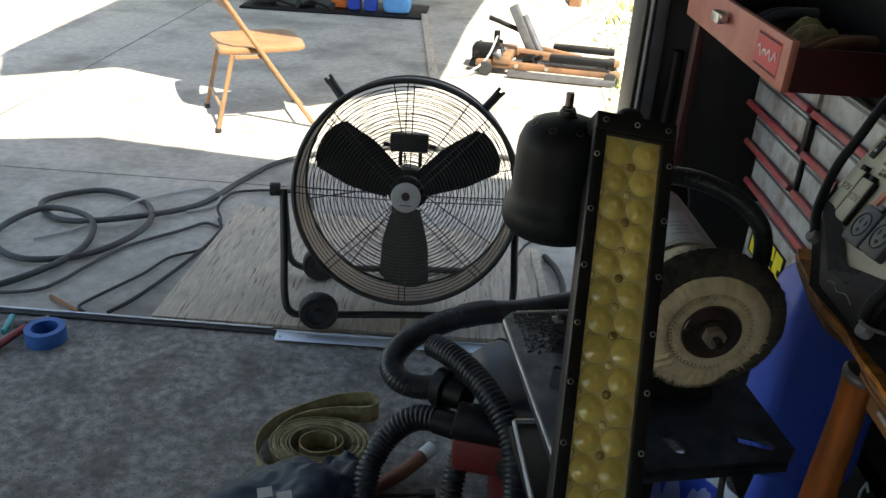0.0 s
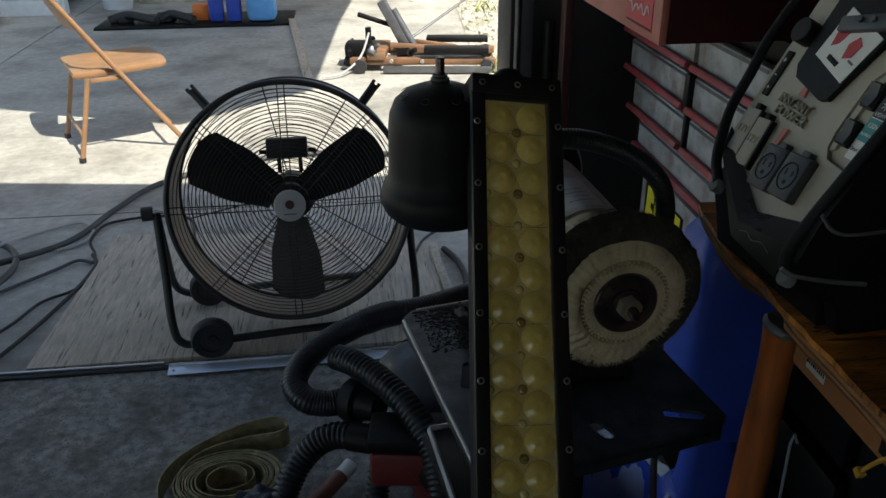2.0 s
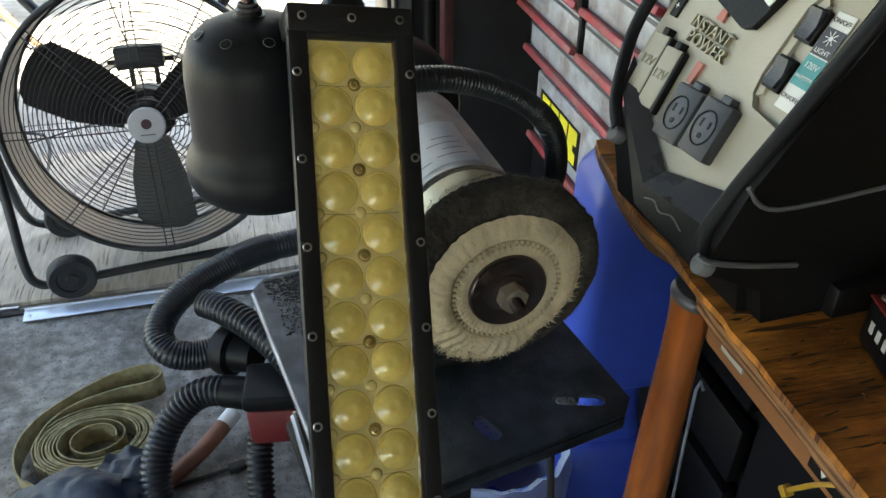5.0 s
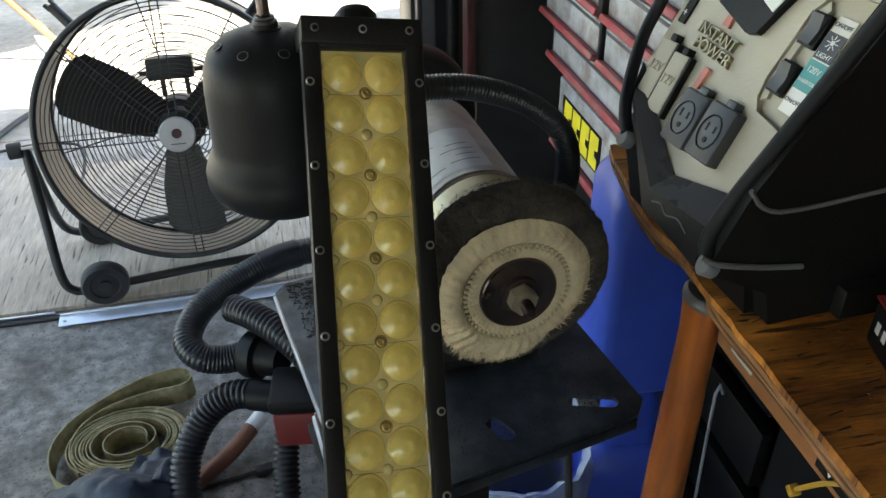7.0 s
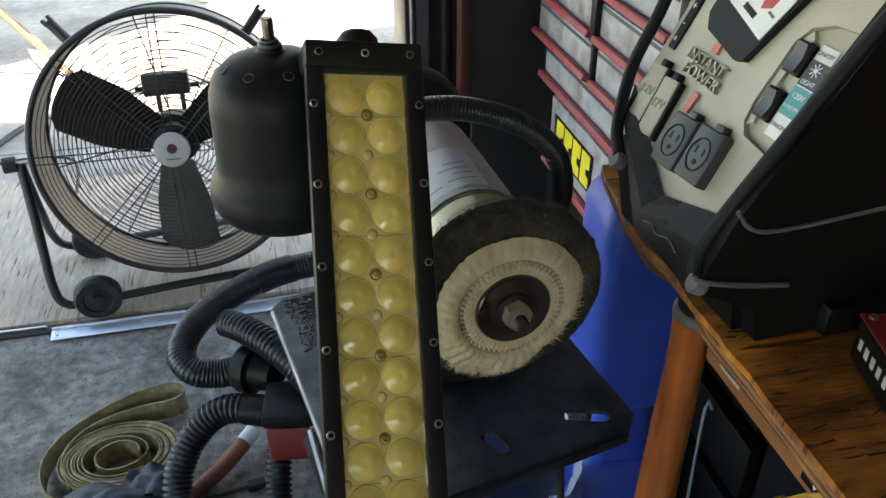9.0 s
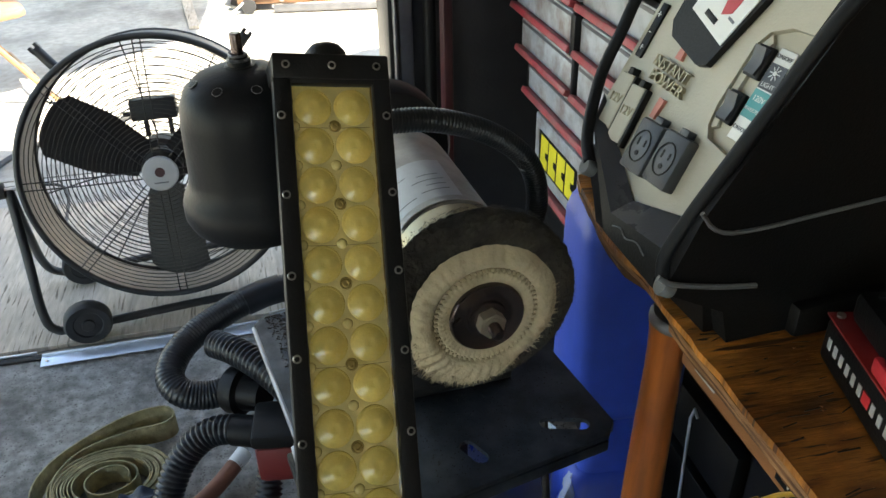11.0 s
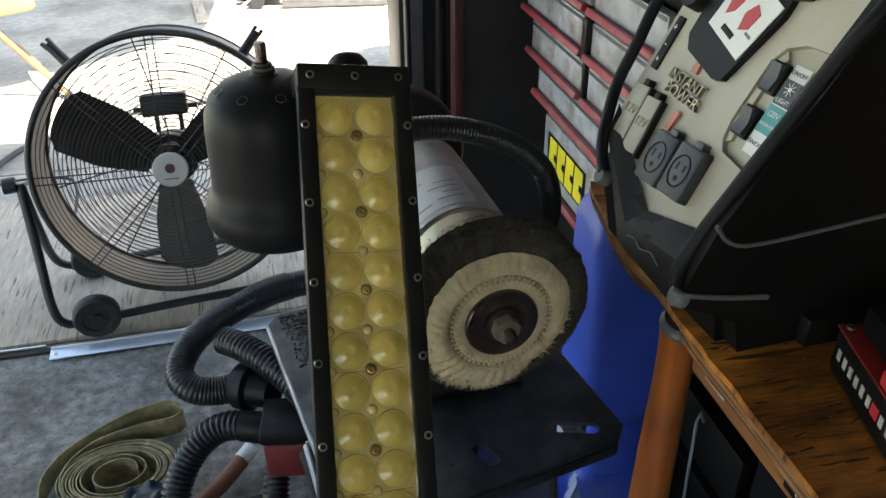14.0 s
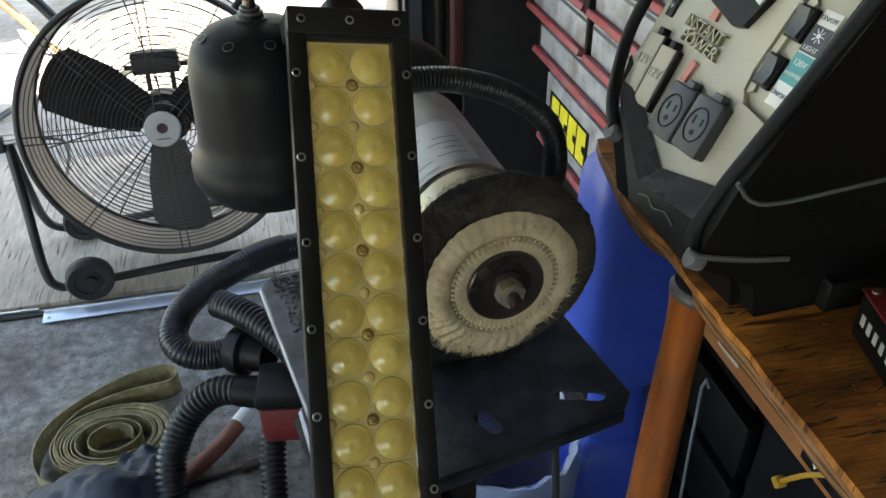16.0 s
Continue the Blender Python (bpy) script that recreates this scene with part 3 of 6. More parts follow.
        part("blade", Geo().grid(blade, 10, 8, F).grid(back, 10, 8, F), M["fan"], fan, angle=70)
    part("switch_box", Geo().box((0.115, 0.055, 0.05), F @ T(-0.004, 0.137, -0.137), 0.006).box((0.16, 0.012, 0.012), F @ T(-0.004, 0.125, -0.155), 0.002).box((0.012, 0.05, 0.01), F @ T(-0.03, 0.088, -0.15), 0.002).box((0.012, 0.05, 0.01), F @ T(0.03, 0.088, -0.15), 0.002), M["fan"], fan, "black motor switch box on its bracket")
    for sx, a in ((-1, 128), (1, 50)):
        c = Vector((math.cos(radians(a)), math.sin(radians(a)), 0))
        s = Vector((-c.y, c.x, 0))
        br = part("handle_bracket", Geo().tube([F @ (c * (R - 0.005) + Vector((0, 0, -0.09))), F @ (c * (R + 0.03) + Vector((0, 0, -0.095))), F @ (c * (R + 0.068) + Vector((0, 0, -0.1)))], 0.013, 12), M["fan"], fan)
        for side in (-1, 1):
            part("prong", Geo().box((0.018, 0.0085, 0.022), F @ rolled(c, s, (0, 0, 1), c * (R + 0.07) + s * (0.0085 * side) + Vector((0, 0, -0.101))), 0.0015), M["fan"], br)
    base = Vector((hub.x, hub.y, 0)) - uy * -0.0
    z0 = 0.0145
    piv = hub - n * (0.035 + D * 0.5)

    def at(u, w, z):
        q = base + ux * u + uy * w
        return (q.x, q.y, z)

    pw = (Vector((piv.x, piv.y, 0)) - base).dot(uy)
    H = R + 0.024
    part("stand_front", Geo().tube([at(-H, pw, piv.z), at(-H, pw * 0.6, 0.24), at(-H, 0.03, 0.1), at(-H + 0.02, 0.02, 0.05), at(-H + 0.08, 0.02, 0.042),
         at(0, 0.02, 0.036), at(H - 0.08, 0.02, z0 + 0.012), at(H - 0.02, 0.02, 0.035), at(H, 0.03, 0.09), at(H, pw * 0.6, 0.24), at(H, pw, piv.z)], 0.0115, 12), M["fan"], fan)
    part("stand_rear", Geo().tube([at(-H, pw, piv.z), at(-H, 0.2, 0.25), at(-H, 0.3, 0.1), at(-H + 0.03, 0.32, 0.05), at(-H + 0.1, 0.32, 0.04),
         at(0, 0.32, 0.036), at(H - 0.1, 0.32, z0 + 0.012), at(H - 0.03, 0.32, 0.035), at(H, 0.3, 0.09), at(H, 0.2, 0.25), at(H, pw, piv.z)], 0.0115, 12), M["fan"], fan)
    for sgn in (-1, 1):
        kn = part("pivot_knob", Geo().cyl(0.02, 0.03, axis_pose(at(sgn * (H + 0.008), pw, piv.z), ux * sgn, (0, 0, 1)), 18), M["fan"], fan)
        part("stud", Geo().cyl(0.006, 0.05, axis_pose(at(sgn * (R - 0.004), pw, piv.z), ux * sgn, (0, 0, 1)), 10), M["steel"], kn)
    for w in (-0.012, 0.29):
        wheel = part("wheel", Geo().lathe([(0.018, -0.014), (0.034, -0.014), (0.037, -0.018), (0.053, -0.02), (0.058, -0.013), (0.058, 0.013), (0.053, 0.02), (0.037, 0.018), (0.034, 0.014), (0.018, 0.014)], axis_pose(at(-H + 0.1, w, 0.0725), -uy, (0, 0, 1)), 32), M["rubber"], fan, "solid black rubber wheel")
        part("wheel_hub", Geo().cyl(0.016, 0.044, axis_pose(at(-H + 0.1, w + 0.022, 0.0725), -uy, (0, 0, 1)), 20), M["fan"], wheel)
    return fan


FAN_YAW, FAN_TILT, FAN_HUB, FAN_R = 10.0, 12.0, (-0.131, 2.176, 0.434), 0.325
build_fan()


# ---- folding chair ----
def build_chair():
    ch = thing("folding_chair", (-1.1, 4.15, 0), "tan painted steel folding chair standing on the driveway", "chair")
    f, s, o = Vector((0.905, 0.425, 0)), Vector((-0.425, 0.905, 0)), Vector((-1.1, 4.15, 0))

    def at(a, b, z):
        q = o + f * a + s * b
        return Vector((q.x, q.y, z))

    for b in (-0.235, 0.235):
        part("long_leg", Geo().tube([at(0.245, b, 0.012), at(0.06, b, 0.29), at(-0.09, b, 0.52), at(-0.235, b * 0.98, 0.745)], 0.0125, 10), M["chair"], ch)
        part("rear_leg", Geo().tube([at(-0.235, b * 0.92, 0.012), at(-0.145, b * 0.92, 0.38)], 0.0115, 10), M["chair"], ch)
        part("side_link", Geo().box((0.15, 0.006, 0.02), Matrix.Translation(at(-0.06, b * 0.95, 0.37)) @ rolled(f, s, (0, 0, 1), (0, 0, 0)), 0.002), M["chair"], ch)
        for a, bb in ((0.247, b), (-0.236, b * 0.92)):
            part("foot", Geo().cyl(0.016, 0.022, Matrix.Translation(at(a, bb, 0)), 12), M["rubber"], ch, "dark rubber foot cap")
    rimpts = [(-0.2, -0.19), (-0.17, -0.205), (0.1, -0.205), (0.19, -0.195), (0.222, -0.165), (0.23, -0.09), (0.232, 0.0), (0.23, 0.09), (0.222, 0.165), (0.19, 0.195), (0.1, 0.205), (-0.17, 0.205), (-0.2, 0.19)]
    levels = [(0.985, 0.0), (1.0, 0.008), (1.0, 0.018), (0.985, 0.027), (0.93, 0.031), (0.6, 0.025), (0.001, 0.022)]
    nr = len(rimpts)
    part("seat", Geo().add([tuple(at(x * k, y * k, 0.382 + h + 0.02 * x)) for k, h in levels for x, y in rimpts],
         [(q * nr + i, q * nr + (i + 1) % nr, (q + 1) * nr + (i + 1) % nr, (q + 1) * nr + i) for q in range(len(levels) - 1) for i in range(nr)]), M["chair"], ch, "tan pressed steel seat with a rolled rim", angle=50)
    part("backrest", Geo().grid(lambda u, v: tuple(at(-0.15 - 0.085 * v - 0.025 * math.sin(math.pi * u), (u - 0.5) * 0.455, 0.595 + 0.165 * v)), 14, 6)
         .grid(lambda u, v: tuple(at(-0.158 - 0.085 * v - 0.025 * math.sin(math.pi * u), (u - 0.5) * 0.455, 0.595 + 0.165 * v)), 14, 6), M["chair"], ch)
    part("top_bow", Geo().tube([at(-0.233, -0.23, 0.743), at(-0.25, -0.2, 0.772), at(-0.262, 0, 0.78), at(-0.25, 0.2, 0.772), at(-0.233, 0.23, 0.743)], 0.0125, 10), M["chair"], ch)
    part("front_bar", Geo().tube([at(0.18, -0.235, 0.13), at(0.18, 0.235, 0.13)], 0.008, 8, smooth=0), M["chair"], ch)
    part("rear_bar", Geo().tube([at(-0.21, -0.215, 0.12), at(-0.21, 0.215, 0.12)], 0.008, 8, smooth=0), M["chair"], ch)


build_chair()


# ---- light bar ----
def build_light_bar():
    bar = thing("led_light_bar", (0.13, 0.02, 0), "long black LED light bar with two rows of yellow lenses, leaning", "light bar")
    a = Vector((0.067, 0.602, 0.796)).normalized()
    r = Vector((0.988, 0.104, -0.11))
    r = (r - r.dot(a) * a).normalized()
    n = r.cross(a)
    B = rolled(r, a, n, (0.1995, 0.814, 1.07))
    top, low = 0.04, -1.315
    mid, ln = (top + low) / 2, top - low
    part("housing", Geo().box((0.07, ln, 0.02), B @ T(0, mid, -0.017), 0.003), M["black"], bar)
    for k in range(9):
        part("cooling_fin", Geo().box((0.0025, ln - 0.02, 0.014), B @ T(-0.032 + 0.008 * k, mid, -0.033)), M["black"], bar)
    for s in (-1, 1):
        part("frame_side", Geo().box((0.0125, ln - 0.02, 0.009), B @ T(s * 0.034, mid - 0.0015, -0.0015), 0.0022), M["black"], bar)
    cap = part("end_cap", Geo().box((0.08, 0.018, 0.042), B @ T(0, top - 0.006, -0.017), 0.002).box((0.0815, 0.007, 0.009), B @ T(0, top - 0.0145, -0.002), 0.002), M["black"], bar)
    part("lens_panel", Geo().box((0.0555, 0.0245 - low - 0.015, 0.003), B @ T(0, (0.0245 + low + 0.015) / 2, -0.0055)), M["lens_ring"], bar, "glossy yellow lens backing")
    cup = Geo()
    prof = [(0.0127, -0.0008), (0.0126, 0.0004), (0.0121, 0.0009), (0.0112, 0.0012), (0.0098, 0.0018), (0.0084, 0.0025), (0.0071, 0.0031), (0.0058, 0.0036), (0.0045, 0.004), (0.0032, 0.0042), (0.0024, 0.0041), (0.0, 0.004)]
    cup.lathe(prof, None, 32)
    for row, (rad, high, count) in enumerate(((0.0119, 0.0009, 24), (0.0108, 0.0011, 20))):
        for q in range(count):
            t = radians(12 + 156 * (q + 0.5 * row) / count)
            cup.box((0.0011, 0.0006, 0.0008), T(rad * math.cos(t), rad * math.sin(t), high) @ Matrix.Rotation(t, 4, "Z"))
    for q in range(22):
        t = radians(190 + 160 * q / 21)
        cup.box((0.001, 0.0006, 0.0006), T(0.0121 * math.cos(t), 0.0122 * math.sin(t), 0.0008) @ Matrix.Rotation(t, 4, "Z"))
    screw = Geo().lathe([(0.0029, 0), (0.0029, 0.001), (0.0025, 0.0015), (0.0019, 0.0015), (0.0017, 0.0008), (0, 0.0008)], None, 16)
    # black disc that paints the dark inside each screw's socket
    socket = Geo().lathe([(0.0018, 0.0006), (0.0018, 0.0012), (0.0, 0.0012)], None, 6)
    ring = Geo().torus(0.0037, 0.0006, None, 18, 6).lathe([(0.0031, 0.0), (0.0031, 0.0014), (0.0026, 0.0019), (0.0015, 0.0019), (0.0013, 0.0006), (0, 0.0006)], None, 14)
    nub = Geo().lathe([(0.0036, 0), (0.0035, 0.0008), (0.0028, 0.0016), (0.0015, 0.0021), (0, 0.0022)], None, 14)

    def repeat(name, geo, material, m, label=""):
        if name not in shared:
            shared[name] = mesh_of(name, geo, material, 50)
        ob = new(name, shared[name])
        ob.parent, ob.matrix_parent_inverse, ob.matrix_basis = bar, WORLD[bar].inverted(), m
        if label:
            tagged(ob, label)

    shared = {}
    pitch = 0.0268
    y0 = 0.0075
    for k in range(int((ln - 0.07) / pitch)):
        y = y0 - k * pitch
        for s in (-1, 1):
            turn = pose(0, 0, 0, 0, 0, (k * 47 + s * 20) % 24 - 12)
            repeat("lens", cup, M["yellow_lens"], B @ T(s * 0.0134, y, -0.004) @ turn)
        if k % 2 == 0:
            repeat("panel_screw", ring, M["gold_screw"], B @ T(0.0005, y - pitch / 2, -0.0032))
        else:
            repeat("nub", nub, M["lens_ring"], B @ T(0.0, y - pitch / 2, -0.004))
        repeat("nub", nub, M["lens_ring"], B @ T(-0.0262, y - pitch / 2, -0.004))
    # uneven sealant along both frame sides, and the seams of the lens panel
    for s in (-1, 1):
        part("sealant", Geo().grid(lambda u, v: (s * (0.0282 - v * (0.0012 + 0.0007 * noise.noise((u * 90, s, 0)) + 0.0006 * noise.noise((u * 260, s, 5)))), 0.024 + (low + 0.02 - 0.024) * u, -0.0018 - 0.0014 * v), 420, 2, B), M["sealant"], bar, "uneven amber sealant bead", angle=70)
    for k in range(1, 17):
        y = y0 - (3 * k - 2) * pitch + pitch * 0.47
        for s in (-1, 1):
            repeat("seam", Geo().box((0.022, 0.0003, 0.0002)), M["sealant"], B @ T(s * 0.0142, y, -0.0038) @ pose(0, 0, 0, 0, 0, 1.5 * s))
    for k in range(25):
        y = -k * 0.0534
        for s in (-1, 1):
            repeat("screw", screw, M["screw"], B @ T(s * 0.0357, y, 0.0024))
            repeat("screw_socket", socket, M["abs"], B @ T(s * 0.0357, y, 0.0024))
    for s in (-1, 0, 1):
        repeat("screw", screw, M["screw"], B @ T(s * 0.031, 0.0345, 0.0033))
        repeat("screw_socket", socket, M["abs"], B @ T(s * 0.031, 0.0345, 0.0033))
    part("mount_knob", Geo().lathe([(0.013, 0), (0.015, 0.004), (0.015, 0.012), (0.011, 0.017), (0, 0.018)], B @ T(0.004, top + 0.005, -0.035) @ pose(0, 0, 0, -90), 20), M["black"], cap)


build_light_bar()


# ---- grinder lamp ----
def build_lamp():
    lamp = thing("gooseneck_lamp", (0.38, 1.0, 0.763), "satin black bell-shaped work lamp on a ribbed gooseneck arm", "lamp")
    cx, cy = LAMP_XY
    prof = [(0.010, 1.0995), (0.02, 1.098), (0.033, 1.092), (0.0435, 1.081), (0.0485, 1.066), (0.05, 1.05), (0.051, 1.0), (0.0525, 0.985), (0.057, 0.977),
            (0.0595, 0.968), (0.0595, 0.955), (0.056, 0.945), (0.05, 0.938), (0.05, 0.94), (0.055, 0.949), (0.056, 0.967), (0.05, 0.98), (0.047, 1.05), (0.04, 1.077), (0.0, 1.09)]
    shade = part("shade", Geo().lathe([(r * 0.955, 0.9687 + (z - 0.938) * 0.7665) for r, z in prof], T(cx, cy, 0), 56), M["lamp"], lamp, angle=60)
    part("bulb_cover", Geo().lathe([(0.047, 0.979), (0.035, 0.974), (0.0, 0.972)], T(cx, cy, 0), 40), M["lamp"], lamp)
    part("collar", Geo().lathe([(0.0105, 1.097), (0.0105, 1.1), (0.0085, 1.1005), (0.0085, 1.1035), (0.0065, 1.104), (0.0065, 1.107), (0, 1.107)], T(cx, cy, -0.007), 20), M["black"], lamp, "stepped black collar")
    part("stem", Geo().lathe([(0.0042, 1.105), (0.0042, 1.1215), (0.0036, 1.123), (0, 1.123)], T(cx, cy, -0.007), 16), M["flange"], lamp, "short threaded metal stem")
    part("lock_washer", Geo().torus(0.0075, 0.0011, T(cx, cy, 1.0975), 24, 6).torus(0.006, 0.0009, T(cx, cy, 1.1005), 24, 6), M["jamb"], lamp, "steel spring washer")
    for k in range(8):
        a = 2 * math.pi * k / 8 + 0.3
        d = Vector((math.cos(a), math.sin(a), 0))
        nrm = (d * 0.5 + Vector((0, 0, 0.86))).normalized()
        m = axis_pose(Vector((cx, cy, 1.0848)) + d * 0.0345 + nrm * 0.0004, nrm, (0, 0, 1))
        # no opening is cut: a black disc paints the hole's dark inside
        part("vent_hole", Geo().cyl(0.0034, 0.0004, m @ T(0, 0, -0.0002), 16), M["abs"], shade, "small black disc for the dark inside a round vent hole")
        part("vent_rim", Geo().torus(0.0036, 0.0003, m, 18, 6), M["jamb"], shade)
    arm = [(cx + 0.045, cy + 0.015, 1.03), (0.245, 0.90, 1.027), (0.29, 0.905, 1.022), (0.34, 0.915, 1.0), (0.377, 0.925, 0.965), (0.391, 0.935, 0.92), (0.388, 0.95, 0.875), (0.375, 0.985, 0.82), (0.37, 1.0, 0.765)]
    part("gooseneck", Geo().tube(arm, 0.0105, 14, ribs=(0.0032, 0.0014)), M["hose"], lamp, "ribbed black gooseneck arm", angle=80)
    part("foot", Geo().cyl(0.024, 0.012, T(0.37, 1.0, 0.7565), 24), M["black"], lamp)


LAMP_XY = (0.1405, 0.872)
build_lamp()


# ---- bench grinder with cotton buff, on its stand plate ----
def build_grinder():
    g = thing("bench_grinder", (0.28, 0.9, 0.757), "gold-grey bench grinder with a worn cream cotton buffing wheel", "bench grinder")
    ax = Vector((-0.075, 1, 0)).normalized()
    c = Vector((0.3, 0.788, 0.906))
    W = axis_pose(c, -ax, (1, 0, 0))   # local z points out of the wheel's face
    part("motor", Geo().lathe([(0.0, -0.28), (0.03, -0.28), (0.045, -0.272), (0.0515, -0.258), (0.052, -0.2), (0.052, -0.098)], W, 48, caps=False), M["motor_grey"], g, "dusty grey motor shell")
    part("motor_band", Geo().torus(0.0515, 0.0016, W @ T(0, 0, -0.0965), 40, 6).torus(0.0515, 0.0016, W @ T(0, 0, -0.092), 40, 6), M["steel"], g)
    part("end_bell", Geo().lathe([(0.052, -0.09), (0.052, -0.078), (0.0505, -0.066), (0.046, -0.055), (0.04, -0.05), (0.02, -0.048), (0.02, -0.02)], W, 48, caps=False), M["motor"], g, "gold painted end bell")
    part("name_plate", Geo().grid(lambda u, v: (0.0526 * math.cos(radians(72 + 75 * u)), 0.0526 * math.sin(radians(72 + 75 * u)), -0.105 - 0.075 * v), 14, 2, W), M["motor_plate"], g, "worn grey name plate")
    for a0, a1, z in ((80, 108, -0.118), (80, 100, -0.128), (80, 112, -0.138), (82, 104, -0.148), (114, 138, -0.115), (114, 138, -0.155)):
        part("plate_line", Geo().grid(lambda u, v: (0.053 * math.cos(radians(a0 + (a1 - a0) * u)), 0.053 * math.sin(radians(a0 + (a1 - a0) * u)), z - 0.0014 * v), 6, 1, W), M["jamb"], g)
    part("pedestal", Geo().prism([(-0.05, -0.155), (0.05, -0.155), (0.036, -0.05), (-0.036, -0.05)], 0.13, W @ T(0, 0, -0.25)).box((0.12, 0.012, 0.19), W @ T(0, -0.143, -0.18), 0.003), M["black"], g)
    R = 0.079

    def wob(ang, z):
        low = max(0, -math.sin(ang)) ** 4
        return 1 + 0.012 * math.sin(3 * ang + 1) + 0.02 * noise.noise((math.cos(ang) * 3, math.sin(ang) * 3, z * 30)) - 0.06 * low * (0.6 + 0.4 * math.sin(5 * ang))

    seg = 288
    prof = [(0.026, 0.0), (0.032, 0.0028), (0.0375, 0.0042), (0.0392, 0.0037), (0.0402, 0.001), (0.0413, -0.0018), (0.0426, 0.001), (0.0446, 0.0034), (0.048, 0.0044), (0.0515, 0.004), (0.054, 0.0028), (0.0562, 0.001), (0.0582, -0.001), (0.0605, -0.0032)]
    vs, fs = [], []
    for j, (r, z) in enumerate(prof):
        for i in range(seg):
            a = 2 * math.pi * i / seg
            k = max(0, (r - 0.04) / 0.02)
            fray = max(0, min(1, (math.sin((a - 3.3) / 2.0 * math.pi) if 3.3 < a < 5.3 else 0) * 1.6)) * max(0, (r - 0.053) / 0.0105)
            pleat = math.sin(a * 41 + 2.2 * noise.noise((a * 3, 1, 7)) + r * 160)
            puck = (0.0011 * math.sin(a * 56) if 0.039 < r < 0.0422 else 0) + k * 0.0012 * noise.noise((a * 9, r * 90, 2)) + max(0, min(1, (r - 0.0455) / 0.006)) * 0.0009 * pleat * (0.6 + 0.8 * noise.noise((a * 2, 3, 3)))
            rr = r * (1 + (wob(a, 0) - 1) * k) + fray * (0.0115 + 0.003 * noise.noise((a * 14, 2, 1)))
            vs.append((rr * math.cos(a), rr * math.sin(a), z + puck))
    for j in range(len(prof) - 1):
        fs += [(j * seg + i, j * seg + (i + 1) % seg, (j + 1) * seg + (i + 1) % seg, (j + 1) * seg + i) for i in range(seg)]
    wheel = part("buffing_wheel", Geo().add(vs, fs, W), M["cloth"], g, "cream stitched cotton buff face", angle=80)
    vs, fs = [], []
    rim = [(0.0585, -0.005), (0.067, -0.004), (0.074, -0.007), (0.0795, -0.011), (0.0815, -0.017), (0.081, -0.024), (0.077, -0.03), (0.05, -0.032), (0.02, -0.032)]
    for j, (r, z) in enumerate(rim):
        for i in range(seg):
            a = 2 * math.pi * i / seg
            rr = r * wob(a, z) + (0.0016 * noise.noise((a * 20, z * 200, 5)) if 0 < j < 7 else 0)
            vs.append((rr * math.cos(a), rr * math.sin(a), z))
    for j in range(len(rim) - 1):
        fs += [(j * seg + i, j * seg + (i + 1) % seg, (j + 1) * seg + (i + 1) % seg, (j + 1) * seg + i) for i in range(seg)]
    stitch = Geo()
    for q in range(56):
        t = 2 * math.pi * q / 56
        stitch.box((0.0036, 0.0022, 0.0022), W @ Matrix.Rotation(t, 4, "Z") @ T(0.0412, 0, 0.0017) @ pose(0, 0, 0, 0, 0, 20), 0.0007)
    tagged(part("stitching", stitch, M["cloth"], wheel, "ring of coarse cream stitches"), kind="stuff")
    edge = part("blackened_edge", Geo().add(vs, fs, W), M["fuzz"], wheel, "fuzzy polish-blackened rim", angle=80)
    # loose threads on the rim
    rnd = random.Random(4)
    fluff = Geo()
    for k in range(5200):
        a, z = rnd.uniform(0, 2 * math.pi), rnd.uniform(-0.03, -0.006)
        b = wob(a, z) * (0.081 if z < -0.017 else 0.081 - 0.01 * ((z + 0.017) / 0.011) ** 2)
        t = Vector((-math.sin(a), math.cos(a), 0))
        p = Vector((math.cos(a) * b, math.sin(a) * b, z))
        q = p + Vector((math.cos(a), math.sin(a), 0)) * rnd.uniform(0.0008, 0.0036) + t * rnd.uniform(-0.004, 0.001) + Vector((0, 0, rnd.uniform(-0.001, 0.0025)))
        w = Vector((0, 0, 0.00035)) + t * 0.0002
        fluff.add([p - w, p + w, q], [(0, 1, 2)], W)
    tagged(part("threads", fluff, M["fuzz"], wheel, "loose dark threads", angle=80), kind="stuff")
    # cream threads combed outwards over the blackened rim, thick along the lower edge
    pale = Geo()
    for k in range(5200):
        a = rnd.uniform(0, 2 * math.pi)
        lowside = max(0, math.sin((a - 3.3) / 1.95 * math.pi)) if 3.3 < a < 5.25 else 0
        right = max(0, math.cos(a + 0.35)) ** 2
        if rnd.random() > 0.03 + 0.9 * lowside + 0.05 * right:
            continue
        r0 = rnd.uniform(0.055, 0.058 + 0.013 * lowside) * wob(a, 0)
        ln = rnd.uniform(0.002, 0.005 + 0.004 * max(lowside, right))
        e, t = Vector((math.cos(a), math.sin(a), 0)), Vector((-math.sin(a), math.cos(a), 0))
        p = e * r0 + Vector((0, 0, -0.0008 - 0.004 * max(0, (r0 - 0.059) / 0.014)))
        q = p + e * ln + t * rnd.gauss(0.001, 0.0016) + Vector((0, 0, rnd.uniform(-0.003, 0.0012)))
        w = t * rnd.uniform(0.0003, 0.0007)
        pale.add([p - w, p + w, q], [(0, 1, 2)], W)
    tagged(part("frayed_threads", pale, M["cloth"], wheel, "frayed cream cotton threads", angle=80), kind="stuff")
    fl = part("flange", Geo().lathe([(0.0305, 0.0012), (0.0305, 0.0045), (0.0292, 0.0062), (0.026, 0.0052), (0.019, 0.0032), (0.0155, 0.004), (0.0145, 0.0072), (0.012, 0.0078), (0, 0.0078)], W, 56), M["flange"], g, "shiny dished brown steel flange")
